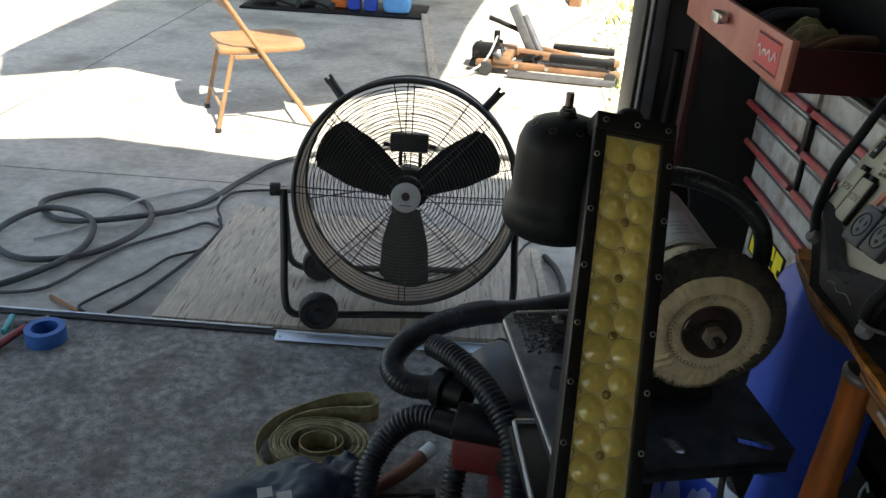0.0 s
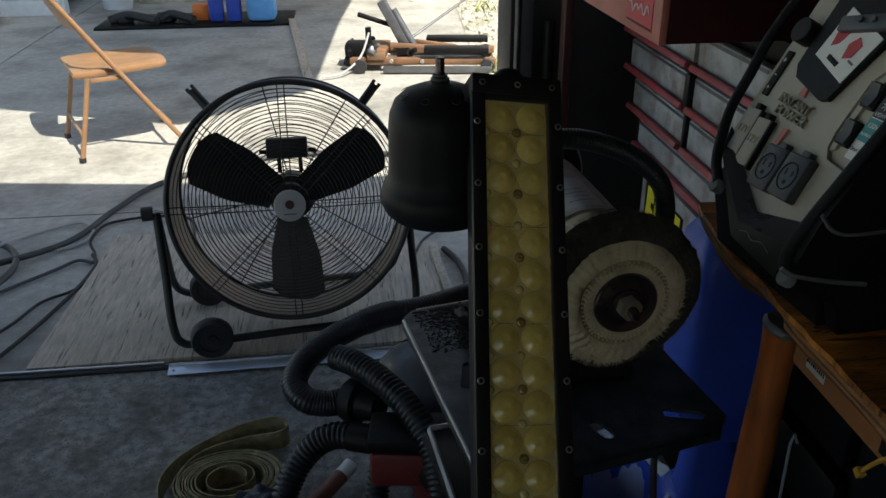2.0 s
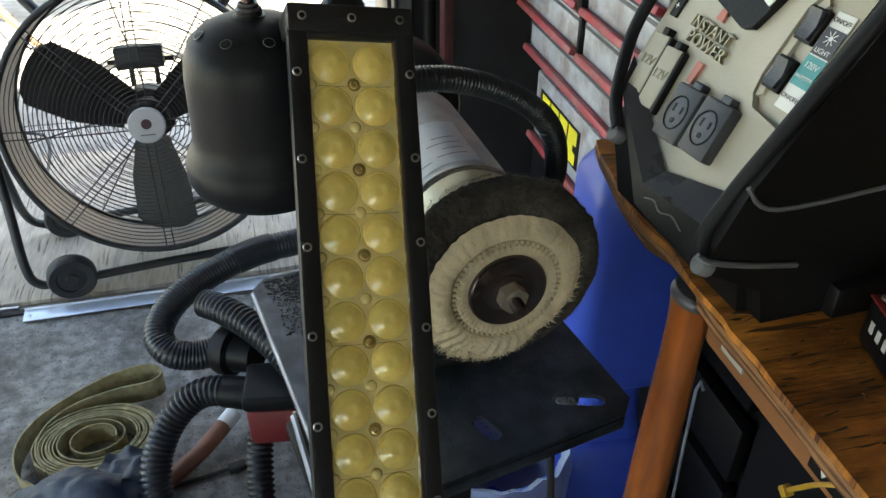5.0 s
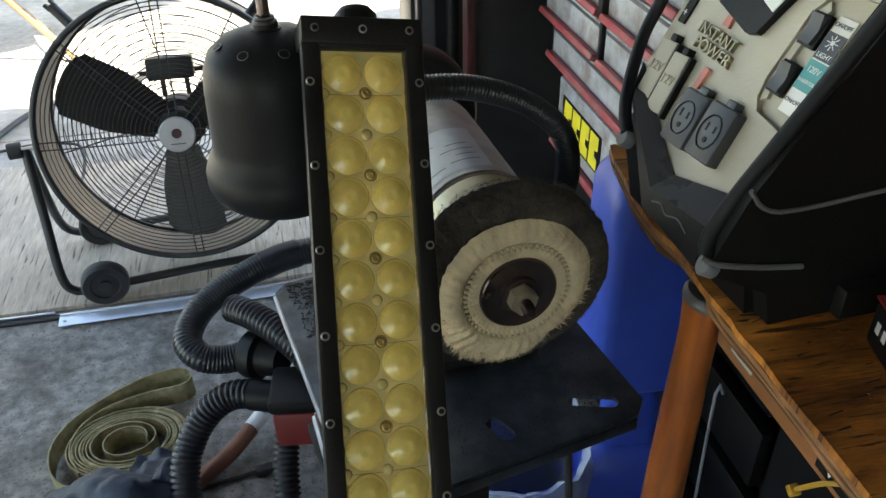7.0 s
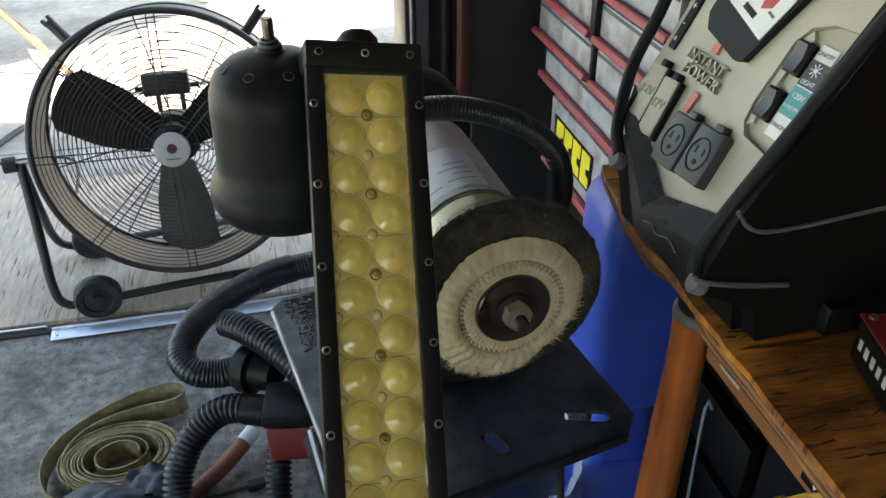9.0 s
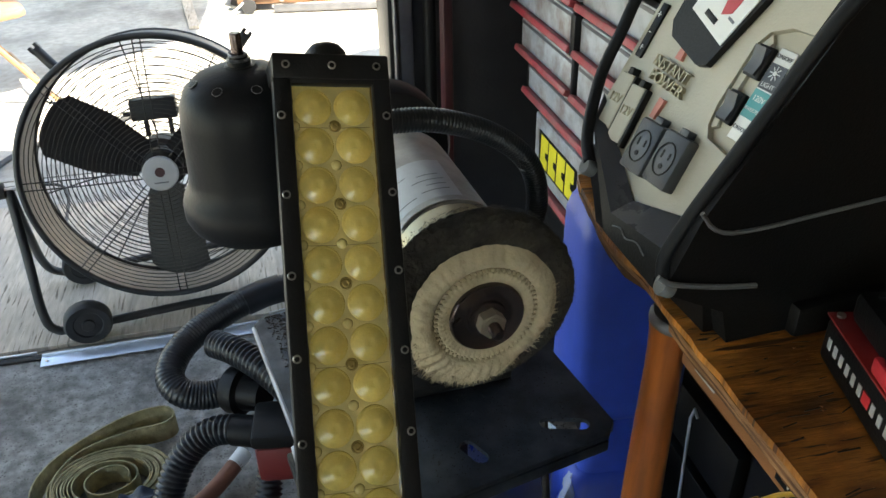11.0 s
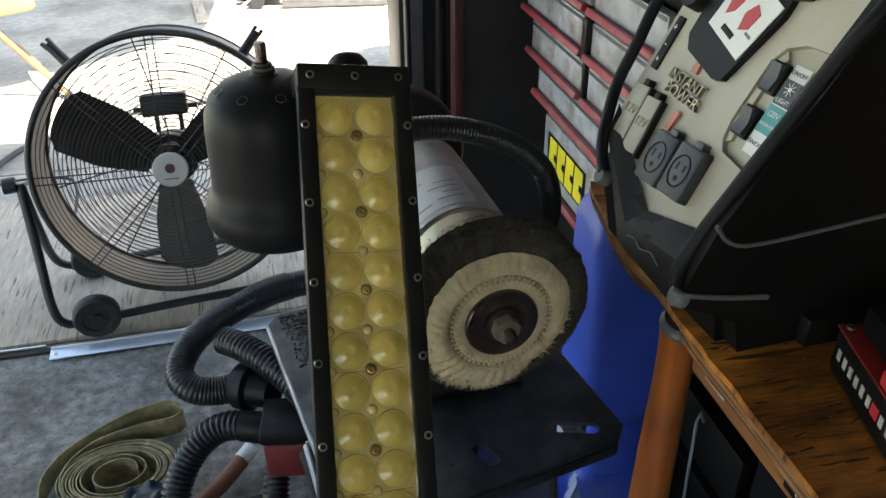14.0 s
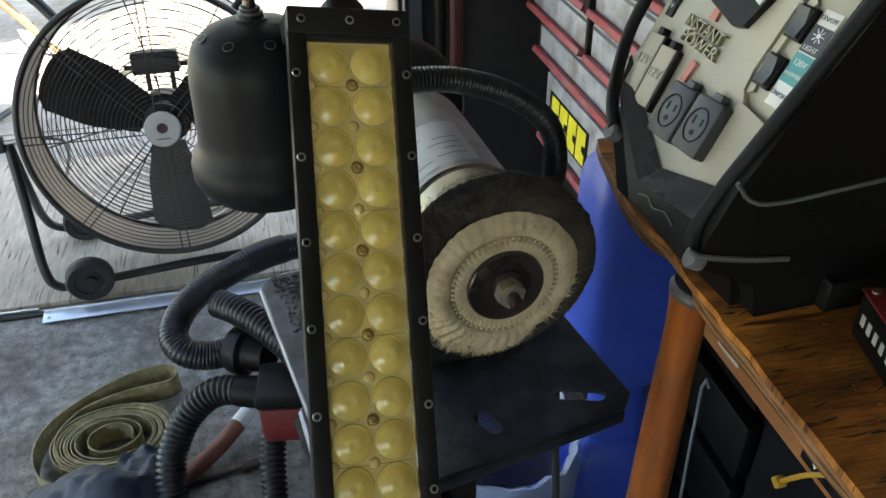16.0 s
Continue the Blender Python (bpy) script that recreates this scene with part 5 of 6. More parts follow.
# ---- cordless battery on the bench ----
def build_battery():
    b = thing("battery_pack", (0.55, 0.61, BZ), "black and red cordless tool battery lying on the bench", "battery")
    m = pose(0.548, 0.607, BZ, 0, 0, -14)
    part("case", Geo().box((0.1, 0.125, 0.034), m @ T(0, 0, 0.018), 0.004), M["abs"], b)
    part("red_band", Geo().box((0.1015, 0.1265, 0.002), m @ T(0, 0, 0.037), 0.001), M["red_plastic"], b, "red seam")
    part("upper_case", Geo().box((0.088, 0.112, 0.024), m @ T(0.004, 0, 0.05), 0.006), M["abs"], b)
    ribs = Geo()
    for k in range(9):
        ribs.box((0.07, 0.0035, 0.003), m @ T(0.004, -0.045 + 0.011 * k, 0.0632), 0.001)
    part("ribs", ribs, M["abs"], b)
    for s in (-1, 1):
        part("screw", Geo().cyl(0.003, 0.002, m @ T(-0.045, 0.055 * s, 0.0395), 12), M["steel"], b)
    # brand strip: plain bars
    for k in range(11):
        if k == 6:
            part("emblem", Geo().box((0.0006, 0.009, 0.009), m @ T(-0.0503, 0.05 - 0.0095 * k, 0.02)), M["redprint"], b, "small red square emblem")
        else:
            part("print", Geo().box((0.0006, 0.0045, 0.0085), m @ T(-0.0503, 0.05 - 0.0095 * k, 0.02)), M["cap"], b)
    part("latch", Geo().box((0.006, 0.03, 0.012), m @ T(-0.05, -0.02, 0.048), 0.002), M["redprint"], b)


build_battery()


# ---- tool chest with drawers ----
def build_chest():
    ch = thing("tool_chest", (1.1, 1.4, 0), "red tool chest with grimy grey drawers, top drawer open", "tool chest")
    X = 0.70
    part("cabinet", Geo().box((0.5, 0.95, 0.36), T(X + 0.27, 1.47, 0.835)), M["abs"], ch)
    part("lower_cabinet", Geo().box((0.5, 0.85, 0.6), T(X + 0.27, 1.37, 0.335)), M["abs"], ch)
    part("plinth", Geo().box((0.46, 0.8, 0.04), T(X + 0.27, 1.37, 0.02)), M["abs"], ch)
    part("upper_shell", Geo().box((0.5, 0.95, 0.24), T(X + 0.285, 1.47, 1.136), 0.006), M["abs"], ch)
    rows = [(0.688, 0.742), (0.762, 0.82), (0.842, 0.9), (0.922, 0.98)]
    for k, (z0, z1) in enumerate(rows):
        for y0, y1 in (((1.0, 1.85),) if k < 1 else ((1.0, 1.3), (1.315, 1.585), (1.6, (1.905, 1.945, 1.965)[k - 1]))):
            dr = part("drawer", Geo().box((0.02, y1 - y0 - 0.004, z1 - z0), T(X, (y0 + y1) / 2, (z0 + z1) / 2), 0.003), M["drawer"], ch, "scuffed grey drawer front")
            part("pull_rail", Geo().box((0.022, y1 - y0 - 0.006, 0.013), pose(X - 0.016, (y0 + y1) / 2, z0 - 0.004, 0, 20, 0), 0.003), M["red_rail"], dr, "worn red pull rail")
            part("label_strip", Geo().box((0.002, y1 - y0 - 0.012, 0.006), T(X - 0.0105, (y0 + y1) / 2, z1 - 0.006)), M["jamb"], dr)
    # fronts not marked grey are coloured black to stand in for shade
    for z0, z1, y0, y1, grey in ((0.522, 0.655, 1.2, 1.79, True), (0.522, 0.655, 0.95, 1.19, False), (0.39, 0.49, 0.95, 1.79, False), (0.26, 0.368, 0.95, 1.79, False), (0.08, 0.24, 0.95, 1.79, False)):
        dr = part("drawer", Geo().box((0.02, y1 - y0, z1 - z0), T(X, (y0 + y1) / 2, (z0 + z1) / 2), 0.003), M["drawer" if grey else "abs"], ch, "scuffed grey drawer front" if grey else "drawer front coloured black for the shade under the bench")
        if grey:
            part("pull_rail", Geo().box((0.022, y1 - y0, 0.013), pose(X - 0.016, (y0 + y1) / 2, z0 - 0.006, 0, 20, 0), 0.003), M["red_rail"], dr)
            # sticker: a brand mark as plain shapes
            st = part("sticker", Geo().box((0.0012, 0.21, 0.078), T(X - 0.011, 1.655, 0.588)), M["abs"], dr, "black and yellow sticker")
            for j in range(4):
                m = rolled((0, -1, 0), (0.0, -0.0, 1), (-1, 0, 0), (X - 0.0118, 1.727 - 0.048 * j, 0.588))
                part("print", Geo().prism([(-0.0215, -0.034), (0.0195, -0.034), (0.0205, -0.012), (0.006, -0.009), (0.0065, 0.004), (0.0215, 0.006), (0.0225, 0.034), (-0.0185, 0.034)], 0.0006, m), M["yellowprint"], st)
    # black strap with a latch down the drawers
    part("latch_bar", Geo().box((0.016, 0.022, 0.075), T(X - 0.014, 1.592, 0.868), 0.003).box((0.01, 0.012, 0.09), T(X - 0.012, 1.592, 0.80), 0.002), M["black"], ch, "black latch bar")
    # open top drawer
    y0, y1, z0, z1, x0, x1 = 1.285, 1.935, 1.027, 1.104, 0.497, 0.76
    od = part("open_drawer", Geo().box((0.012, y1 - y0, z1 - z0), T(x0 + 0.006, (y0 + y1) / 2, (z0 + z1) / 2), 0.002), M["red_chest"], ch, "faded red drawer pulled far out")
    part("drawer_side", Geo().box((x1 - x0 - 0.012, 0.006, z1 - z0 - 0.012), T((x0 + x1) / 2 + 0.006, y0 + 0.004, (z0 + z1) / 2 - 0.004)), M["redpost"], od)
    part("drawer_side", Geo().box((x1 - x0 - 0.012, 0.006, z1 - z0 - 0.012), T((x0 + x1) / 2 + 0.006, y1 - 0.004, (z0 + z1) / 2 - 0.004)), M["redpost"], od)
    part("drawer_bottom", Geo().box((x1 - x0 - 0.012, y1 - y0 - 0.016, 0.004), T((x0 + x1) / 2 + 0.006, (y0 + y1) / 2, z0 + 0.006)), M["redpost"], od)
    part("handle", Geo().box((0.02, 0.05, 0.02), T(x0 - 0.016, 1.62, 1.077), 0.004).box((0.014, 0.012, 0.012), T(x0 - 0.004, 1.62, 1.077)), M["steel"], od, "square metal drawer handle")
    st = part("sticker", Geo().box((0.001, 0.115, 0.054), T(x0 - 0.0005, 1.375, 1.066)), M["redprint"], od, "red brand sticker with a pale scrawl")
    part("print", Geo().tube([(x0 - 0.0015, 1.42 - 0.009 * k, 1.066 + 0.007 * math.sin(k * 2.3) + 0.003 * math.cos(k * 5)) for k in range(11)], 0.0014, 6, smooth=3), M["white"], st)
    part("print", Geo().box((0.0006, 0.108, 0.003), T(x0 - 0.0013, 1.375, 1.09)).box((0.0006, 0.108, 0.003), T(x0 - 0.0013, 1.375, 1.042)), M["abs"], st)
    # tools lying in the drawer
    r = random.Random(3)
    for k, (y, mt, name, lab) in enumerate(((1.40, "orange", "pliers", "pliers with worn orange-red grips"), (1.52, "strap", "rag", "crumpled olive rag"), (1.66, "jamb", "wrench", "dull steel wrench"), (1.78, "abs", "screwdriver", "black handled screwdriver"))):
        g = Geo()
        if name == "rag":
            g.grid(lambda u, v: (0.55 + 0.14 * u, y - 0.07 + 0.14 * v, z0 + 0.014 + 0.05 * abs(noise.noise((u * 4, v * 4, 1))) + 0.03 * math.sin(math.pi * u) * math.sin(math.pi * v)), 20, 20)
        else:
            g.tube([(0.53, y - 0.05, z0 + 0.02), (0.6, y, z0 + 0.05), (0.68, y + 0.03, z0 + 0.055)], 0.012, 10)
            g.tube([(0.53, y - 0.01, z0 + 0.02), (0.6, y + 0.03, z0 + 0.05), (0.68, y + 0.035, z0 + 0.055)], 0.011, 10)
        solid(name, g, M[mt], lab + " in the open drawer", name)


build_chest()

# ---- things between bench, stand and chest ----
jug = thing("blue_container", (0.60, 1.1, 0), "tall blue plastic container with a narrow waist, standing beside the bench", "container")


def chamfered(inset, z, cut=0.022):
    """A container outline with cut corners, drawn in by inset."""
    P = [Vector(p) for p in ((0.492, 1.04), (0.652, 1.03), (0.664, 1.165), (0.504, 1.165))]
    c = sum(P, Vector((0, 0))) / 4
    P = [p + Vector((math.copysign(inset, c.x - p.x), math.copysign(inset, c.y - p.y))) for p in P]
    out = []
    for i, p in enumerate(P):
        a, b = (P[i - 1] - p).normalized(), (P[(i + 1) % 4] - p).normalized()
        for k in range(4):
            t = k / 3
            out.append((*(p + a * cut * (1 - t) ** 1.6 + b * cut * t ** 1.6), z))
    return out


def container_shell(levels):
    vs = [p for inset, z in levels for p in chamfered(inset, z)]
    fs = [(j * 16 + i, j * 16 + (i + 1) % 16, (j + 1) * 16 + (i + 1) % 16, (j + 1) * 16 + i) for j in range(len(levels) - 1) for i in range(16)]
    m = len(levels) - 1
    return Geo().add(vs, fs + [tuple(range(15, -1, -1)), tuple(m * 16 + i for i in range(16))])


part("upper_body", container_shell([(0.02, 0.502), (0.006, 0.506), (0.001, 0.516), (0.0, 0.56), (0.002, 0.7), (0.003, 0.79), (0.007, 0.806), (0.022, 0.834), (0.03, 0.84)]), M["bluep"], jug, angle=35)
part("waist", container_shell([(0.03, 0.36), (0.034, 0.4), (0.04, 0.47), (0.04, 0.5), (0.036, 0.5035)]), M["bluep"], jug, angle=35)
part("lower_body", container_shell([(0.012, 0.002), (0.008, 0.012), (0.008, 0.33), (0.012, 0.345), (0.024, 0.372), (0.034, 0.38)]), M["bluep"], jug, angle=35)

bn = thing("waste_bin", (0.415, 1.135, 0), "small blue waste bin lined with a clear plastic bag", "waste bin")
part("bin", Geo().lathe([(0.0, 0.004), (0.085, 0.004), (0.09, 0.01), (0.105, 0.31), (0.108, 0.312), (0.108, 0.318), (0.1, 0.318), (0.084, 0.02), (0, 0.02)], T(0.415, 1.135, 0) @ Matrix.Diagonal((1.05, 1.05, 1.12, 1)), 40), M["bluep"], bn)
bag = Geo()
vs, fs = [], []
for j, (r, z) in enumerate(((0.08, 0.12), (0.096, 0.28), (0.104, 0.325), (0.113, 0.33), (0.118, 0.31), (0.117, 0.24))):
    for i in range(72):
        a = 2 * math.pi * i / 72
        rr = r + 0.006 * noise.noise((a * 6, z * 20, 1)) + 0.002 * math.sin(a * 17 + z * 60)
        vs.append((0.415 + 1.06 * rr * math.cos(a), 1.135 + 1.06 * rr * math.sin(a), 1.125 * z + 0.012 * noise.noise((a * 4, 1, z * 9))))
for j in range(5):
    fs += [(j * 72 + i, j * 72 + (i + 1) % 72, (j + 1) * 72 + (i + 1) % 72, (j + 1) * 72 + i) for i in range(72)]
part("bag", Geo().add(vs, fs), M["film"], bn, "crinkled clear plastic liner", angle=60)

hd = thing("wooden_mallet", (0.474, 0.825, 0), "orange varnished wooden shaft with a grey end cap, upright", "mallet")
hm_pose = pose(0.474, 0.825, 0, 0.6, 0.3, 0) @ Matrix.Diagonal((1.0, 1.3, 1, 1))
part("shaft", Geo().lathe([(0.0185, 0.0), (0.0195, 0.3), (0.0192, 0.5), (0.0182, 0.64), (0.0168, 0.73), (0.0156, 0.785), (0.0156, 0.81), (0.0166, 0.835), (0.0178, 0.846), (0.0, 0.846)], hm_pose, 40), M["handle"], hd)
part("end_cap", Geo().lathe([(0.0178, 0.8455), (0.0183, 0.848), (0.018, 0.852), (0.015, 0.8555), (0, 0.857)], hm_pose, 40), M["jamb"], hd, "dark grey end cap")
solid("thin_rod", Geo().tube([(0.66, 1.0, 0.0), (0.645, 0.99, 0.3), (0.632, 0.984, 0.545), (0.636, 0.975, 0.552)], 0.0022, 8, smooth=2), M["alu"], "thin bright metal rod with a bent tip", "rod")
cord = solid("cable", Geo().tube([(0.34, 0.99, 0.748), (0.395, 0.93, 0.72), (0.402, 0.90, 0.6), (0.41, 0.9, 0.4), (0.38, 0.95, 0.1), (0.3, 1.15, 0.006), (0.1, 1.3, 0.006)], 0.0045, 8), M["rubber"], "black power cable hanging from the grinder stand", "cable")


# ---- shop vacuum and its hoses ----
def build_vacuum():
    v = thing("shop_vacuum", (0.27, 1.385, 0), "red and black shop vacuum with ribbed black hoses", "vacuum")
    part("tank", Geo().lathe([(0.0, 0.045), (0.125, 0.045), (0.135, 0.06), (0.14, 0.2), (0.136, 0.225), (0.0, 0.225)], T(0.27, 1.385, 0), 40), M["tank_shade_red"], v, "red plastic tank, darkened for the shadow it stands in")
    part("motor_head", Geo().lathe([(0.142, 0.215), (0.145, 0.235), (0.135, 0.262), (0.09, 0.3), (0.06, 0.315), (0, 0.318)], T(0.27, 1.385, 0), 40), M["abs"], v, "black motor head")
    part("inlet_block", Geo().box((0.15, 0.09, 0.08), pose(0.13, 1.37, 0.243, 0, 0, -8), 0.012), M["block_red"], v)
    part("front_lid", Geo().box((0.16, 0.095, 0.03), pose(0.132, 1.37, 0.299, 0, 0, -8), 0.008), M["abs"], v)
    part("hose_collar", Geo().lathe([(0.0, 0.0), (0.03, 0.0), (0.043, 0.004), (0.046, 0.012), (0.046, 0.034), (0.036, 0.04), (0.03, 0.08), (0.0, 0.08)], axis_pose((0.012, 1.51, 0.285), (0.75, -0.55, 0.1), (0, 0, 1)), 28), M["abs"], v, "black ridged hose collar")
    part("hose", Geo().tube([(0.46, 1.86, 0.36), (0.3, 1.76, 0.37), (0.19, 1.7, 0.375), (0.09, 1.68, 0.372), (0.0, 1.645, 0.355), (-0.065, 1.6, 0.335), (-0.094, 1.545, 0.312), (-0.075, 1.508, 0.294), (-0.03, 1.502, 0.282), (0.015, 1.508, 0.284)], 0.0272, 20, ribs=(0.0066, 0.0015)), M["hose"], v, "ribbed black hose", angle=80)
    part("hose_coupling", Geo().tube([(0.125, 1.688, 0.374), (0.09, 1.68, 0.372), (0.052, 1.668, 0.366)], 0.0288, 20, smooth=3), M["hose"], v, "smooth black hose coupling")
    part("hose", Geo().tube([(-0.004, 1.56, 0.353), (0.03, 1.52, 0.362), (0.08, 1.46, 0.36), (0.13, 1.39, 0.34), (0.17, 1.32, 0.29), (0.18, 1.25, 0.2), (0.16, 1.16, 0.06)], 0.027, 18, ribs=(0.0105, 0.0048)), M["hose"], v, "deeply ribbed black hose", angle=80)
    part("hose", Geo().tube([(0.06, 1.402, 0.262), (0.02, 1.42, 0.262), (-0.03, 1.435, 0.25), (-0.082, 1.425, 0.21), (-0.118, 1.39, 0.15), (-0.122, 1.34, 0.09), (-0.1, 1.27, 0.04), (-0.04, 1.18, 0.026), (0.06, 1.12, 0.03)], 0.0275, 20, ribs=(0.0105, 0.0048)), M["hose"], v, "deeply ribbed black hose", angle=80)
    part("hose_cuff", Geo().tube([(0.082, 1.395, 0.262), (0.05, 1.406, 0.263), (0.016, 1.421, 0.261)], 0.0285, 20, smooth=3).torus(0.0305, 0.003, axis_pose((0.068, 1.4, 0.2625), (0.93, -0.35, 0), (0, 0, 1)), 24), M["abs"], v, "smooth black hose cuff")
    part("hose", Geo().tube([(0.075, 1.41, 0.2), (0.06, 1.37, 0.15), (0.055, 1.32, 0.1), (0.055, 1.25, 0.05), (0.07, 1.15, 0.028)], 0.025, 18, ribs=(0.0105, 0.0045)), M["hose"], v, "deeply ribbed black hose", angle=80)
    for a in (30, 120, 210, 300):
        x, y = 0.27 + 0.11 * math.cos(radians(a)), 1.385 + 0.11 * math.sin(radians(a))
        part("caster", Geo().lathe([(0.0, -0.01), (0.018, -0.01), (0.021, -0.006), (0.021, 0.006), (0.018, 0.01), (0, 0.01)], pose(x, y, 0.0215, 90, 0, a), 20), M["rubber"], v)
        part("caster_fork", Geo().box((0.012, 0.026, 0.03), pose(x, y, 0.04, 0, 0, a), 0.003), M["abs"], v)


build_vacuum()
gj = thing("grey_canister", (0.25, 1.72, 0), "scuffed grey plastic canister lying behind the vacuum", "canister")
gm = pose(0.22, 1.62, 0.178, 90, 0, -62) @ Matrix.Diagonal((1.0, 1.42, 1, 1))
part("body", Geo().lathe([(0.0, -0.13), (0.08, -0.13), (0.105, -0.118), (0.118, -0.09), (0.12, 0.08), (0.11, 0.115), (0.08, 0.13), (0, 0.132)], gm, 40), M["greyjug"], gj, angle=50)
part("band", Geo().torus(0.1205, 0.003, gm @ T(0, 0, 0.06), 40, 6), M["rubber"], gj)

# ---- strap coil, bag, stick, plug ----
pts = []
for k in range(262):
    a = k * 0.27
    r = 0.058 + 0.0036 * a / 6.283 + 0.0012 * math.sin(a * 0.31)
    if k < 44:
        r = 0.03 + 0.0317 * k / 44 + 0.005 * math.sin(a * 0.9)
    pts.append((-0.262 + r * 1.22 * math.cos(a), 1.57 + r * 0.95 * math.sin(a), 0.003 + 0.005 * noise.noise((a * 0.4, 0, 0)) + 0.0))
tail = [(-0.2, 1.47, 0.004), (-0.3, 1.45, 0.004), (-0.385, 1.49, 0.004), (-0.412, 1.57, 0.004), (-0.385, 1.645, 0.006), (-0.31, 1.705, 0.012), (-0.23, 1.74, 0.02), (-0.165, 1.748, 0.02),
        (-0.142, 1.725, 0.014), (-0.165, 1.705, 0.01), (-0.235, 1.7, 0.006), (-0.32, 1.672, 0.004), (-0.365, 1.62, 0.004), (-0.372, 1.56, 0.004), (-0.345, 1.5, 0.004)]
st = thing("webbing_strap", (-0.26, 1.6, 0), "loosely coiled olive-yellow webbing strap lying on the floor", "strap")
part("coil", Geo().ribbon(pts, 0.048, 0.0026, 2), M["strap"], st, angle=60)
part("loose_turn", Geo().ribbon(tail, 0.05, 0.003, 5), M["strap"], st, angle=60)

bagg = Geo()


def crumple(u, v):
    a, b = 2 * math.pi * u, math.pi * (v * 0.5)
    d = Vector((math.cos(a) * math.cos(b), math.sin(a) * math.cos(b), math.sin(b)))
    k = 1 + 0.34 * noise.noise(d * 1.7 + Vector((4, 1, 2))) + 0.13 * abs(noise.noise(d * 3.4)) + 0.02 * noise.noise(d * 11)
    return (-0.265 + 0.17 * d.x * k, 1.36 + 0.11 * d.y * k, 0.004 + 0.13 * d.z * k)


tb = thing("nylon_bag", (-0.25, 1.24, 0), "crumpled dark blue nylon bag lying on the floor", "bag")
part("cloth", Geo().grid(crumple, 60, 24), M["bag"], tb, angle=70)
part("flap", Geo().grid(lambda u, v: (-0.25 + 0.1 * u + 0.02 * v, 1.4 + 0.1 * v - 0.03 * u, 0.06 + 0.07 * math.sin(1.4 * u + 0.5) * (1 - 0.5 * v) + 0.03 * noise.noise((u * 3, v * 3, 8))), 20, 16), M["bag"], tb, angle=70)
for k in range(2):
    part("print", Geo().box((0.03, 0.02, 0.002), pose(-0.32 + 0.04 * k, 1.3, 0.14 - 0.006 * k, 35, 0, 20)), M["white"], tb, "small white printed patch")

stk = thing("wooden_club", (-0.05, 1.53, 0), "short reddish wooden stick with a white tip on the floor", "stick")
part("shaft", Geo().tube([(-0.125, 1.455, 0.02), (-0.06, 1.51, 0.03), (-0.012, 1.56, 0.045)], 0.017, 14), M["stick"], stk)
part("tip", Geo().tube([(-0.016, 1.556, 0.044), (0.006, 1.582, 0.05)], 0.0175, 14, smooth=0), M["white"], stk, "white taped tip")
pl = thing("cord_plug", (-0.01, 1.47, 0), "black extension cord plug lying on the floor", "plug")
part("plug", Geo().box((0.035, 0.02, 0.016), pose(0.005, 1.472, 0.0085, 0, 0, 10), 0.004), M["rubber"], pl)
part("cord", Geo().tube([(-0.012, 1.47, 0.008), (-0.06, 1.462, 0.006), (-0.12, 1.45, 0.006), (-0.2, 1.42, 0.006)], 0.004, 8), M["rubber"], pl)

# ---- floor clutter by the threshold ----
solid("tape_roll", Geo().lathe([(0.036, 0.001), (0.055, 0.001), (0.055, 0.045), (0.036, 0.045)], T(-1.13, 1.965, 0), 40, closed=True), M["tape"], "roll of blue masking tape lying on the floor", "tape")
hm = thing("hammer", (-1.26, 1.96, 0), "small hammer with a red handle on the floor", "hammer")
part("shaft", Geo().tube([(-1.25, 1.82, 0.014), (-1.225, 1.93, 0.016), (-1.205, 2.0, 0.018)], 0.011, 10), M["red_plastic"], hm)
part("head", Geo().tube([(-1.245, 2.01, 0.018), (-1.2, 2.015, 0.018), (-1.16, 2.045, 0.018)], 0.014, 12, smooth=0), M["jamb"], hm)
solid("marker_pen", Geo().tube([(-1.265, 1.98, 0.008), (-1.285, 2.065, 0.008)], 0.008, 10, smooth=0), M["cyan"], "cyan plastic marker on the floor", "pen")
solid("paint_stick", Geo().tube([(-1.235, 2.195, 0.006), (-1.11, 2.115, 0.01)], 0.006, 8, smooth=0), M["lumber"], "small wooden stick on the concrete", "stick")

HOSE = [(0.3, 3.72), (-0.1, 3.8), (-0.5, 3.72), (-0.8, 3.49), (-0.92, 3.22), (-1.02, 2.93), (-1.25, 2.72), (-1.47, 2.72), (-1.6, 2.87), (-1.43, 3.01), (-1.21, 2.91),
        (-1.12, 2.67), (-1.23, 2.48), (-1.41, 2.4), (-1.56, 2.47), (-1.63, 2.62), (-1.54, 2.77), (-1.34, 2.71), (-1.28, 2.52), (-1.35, 2.31), (-1.5, 2.13)]
solid("garden_hose", Geo().tube([(x, y, 0.012 + (0.022 if k in (6, 11, 16, 17) else 0.004)) for k, (x, y) in enumerate(HOSE)], 0.0115, 10), M["darkhose"], "dark grey hose lying in loose loops on the concrete", "hose")


def cord_on_ground(name, pts, r, material, label, category="cord"):
    solid(name, Geo().tube([(*p, 0.004 + r) if len(p) == 2 else p for p in pts], r, 8), M[material], label, category)


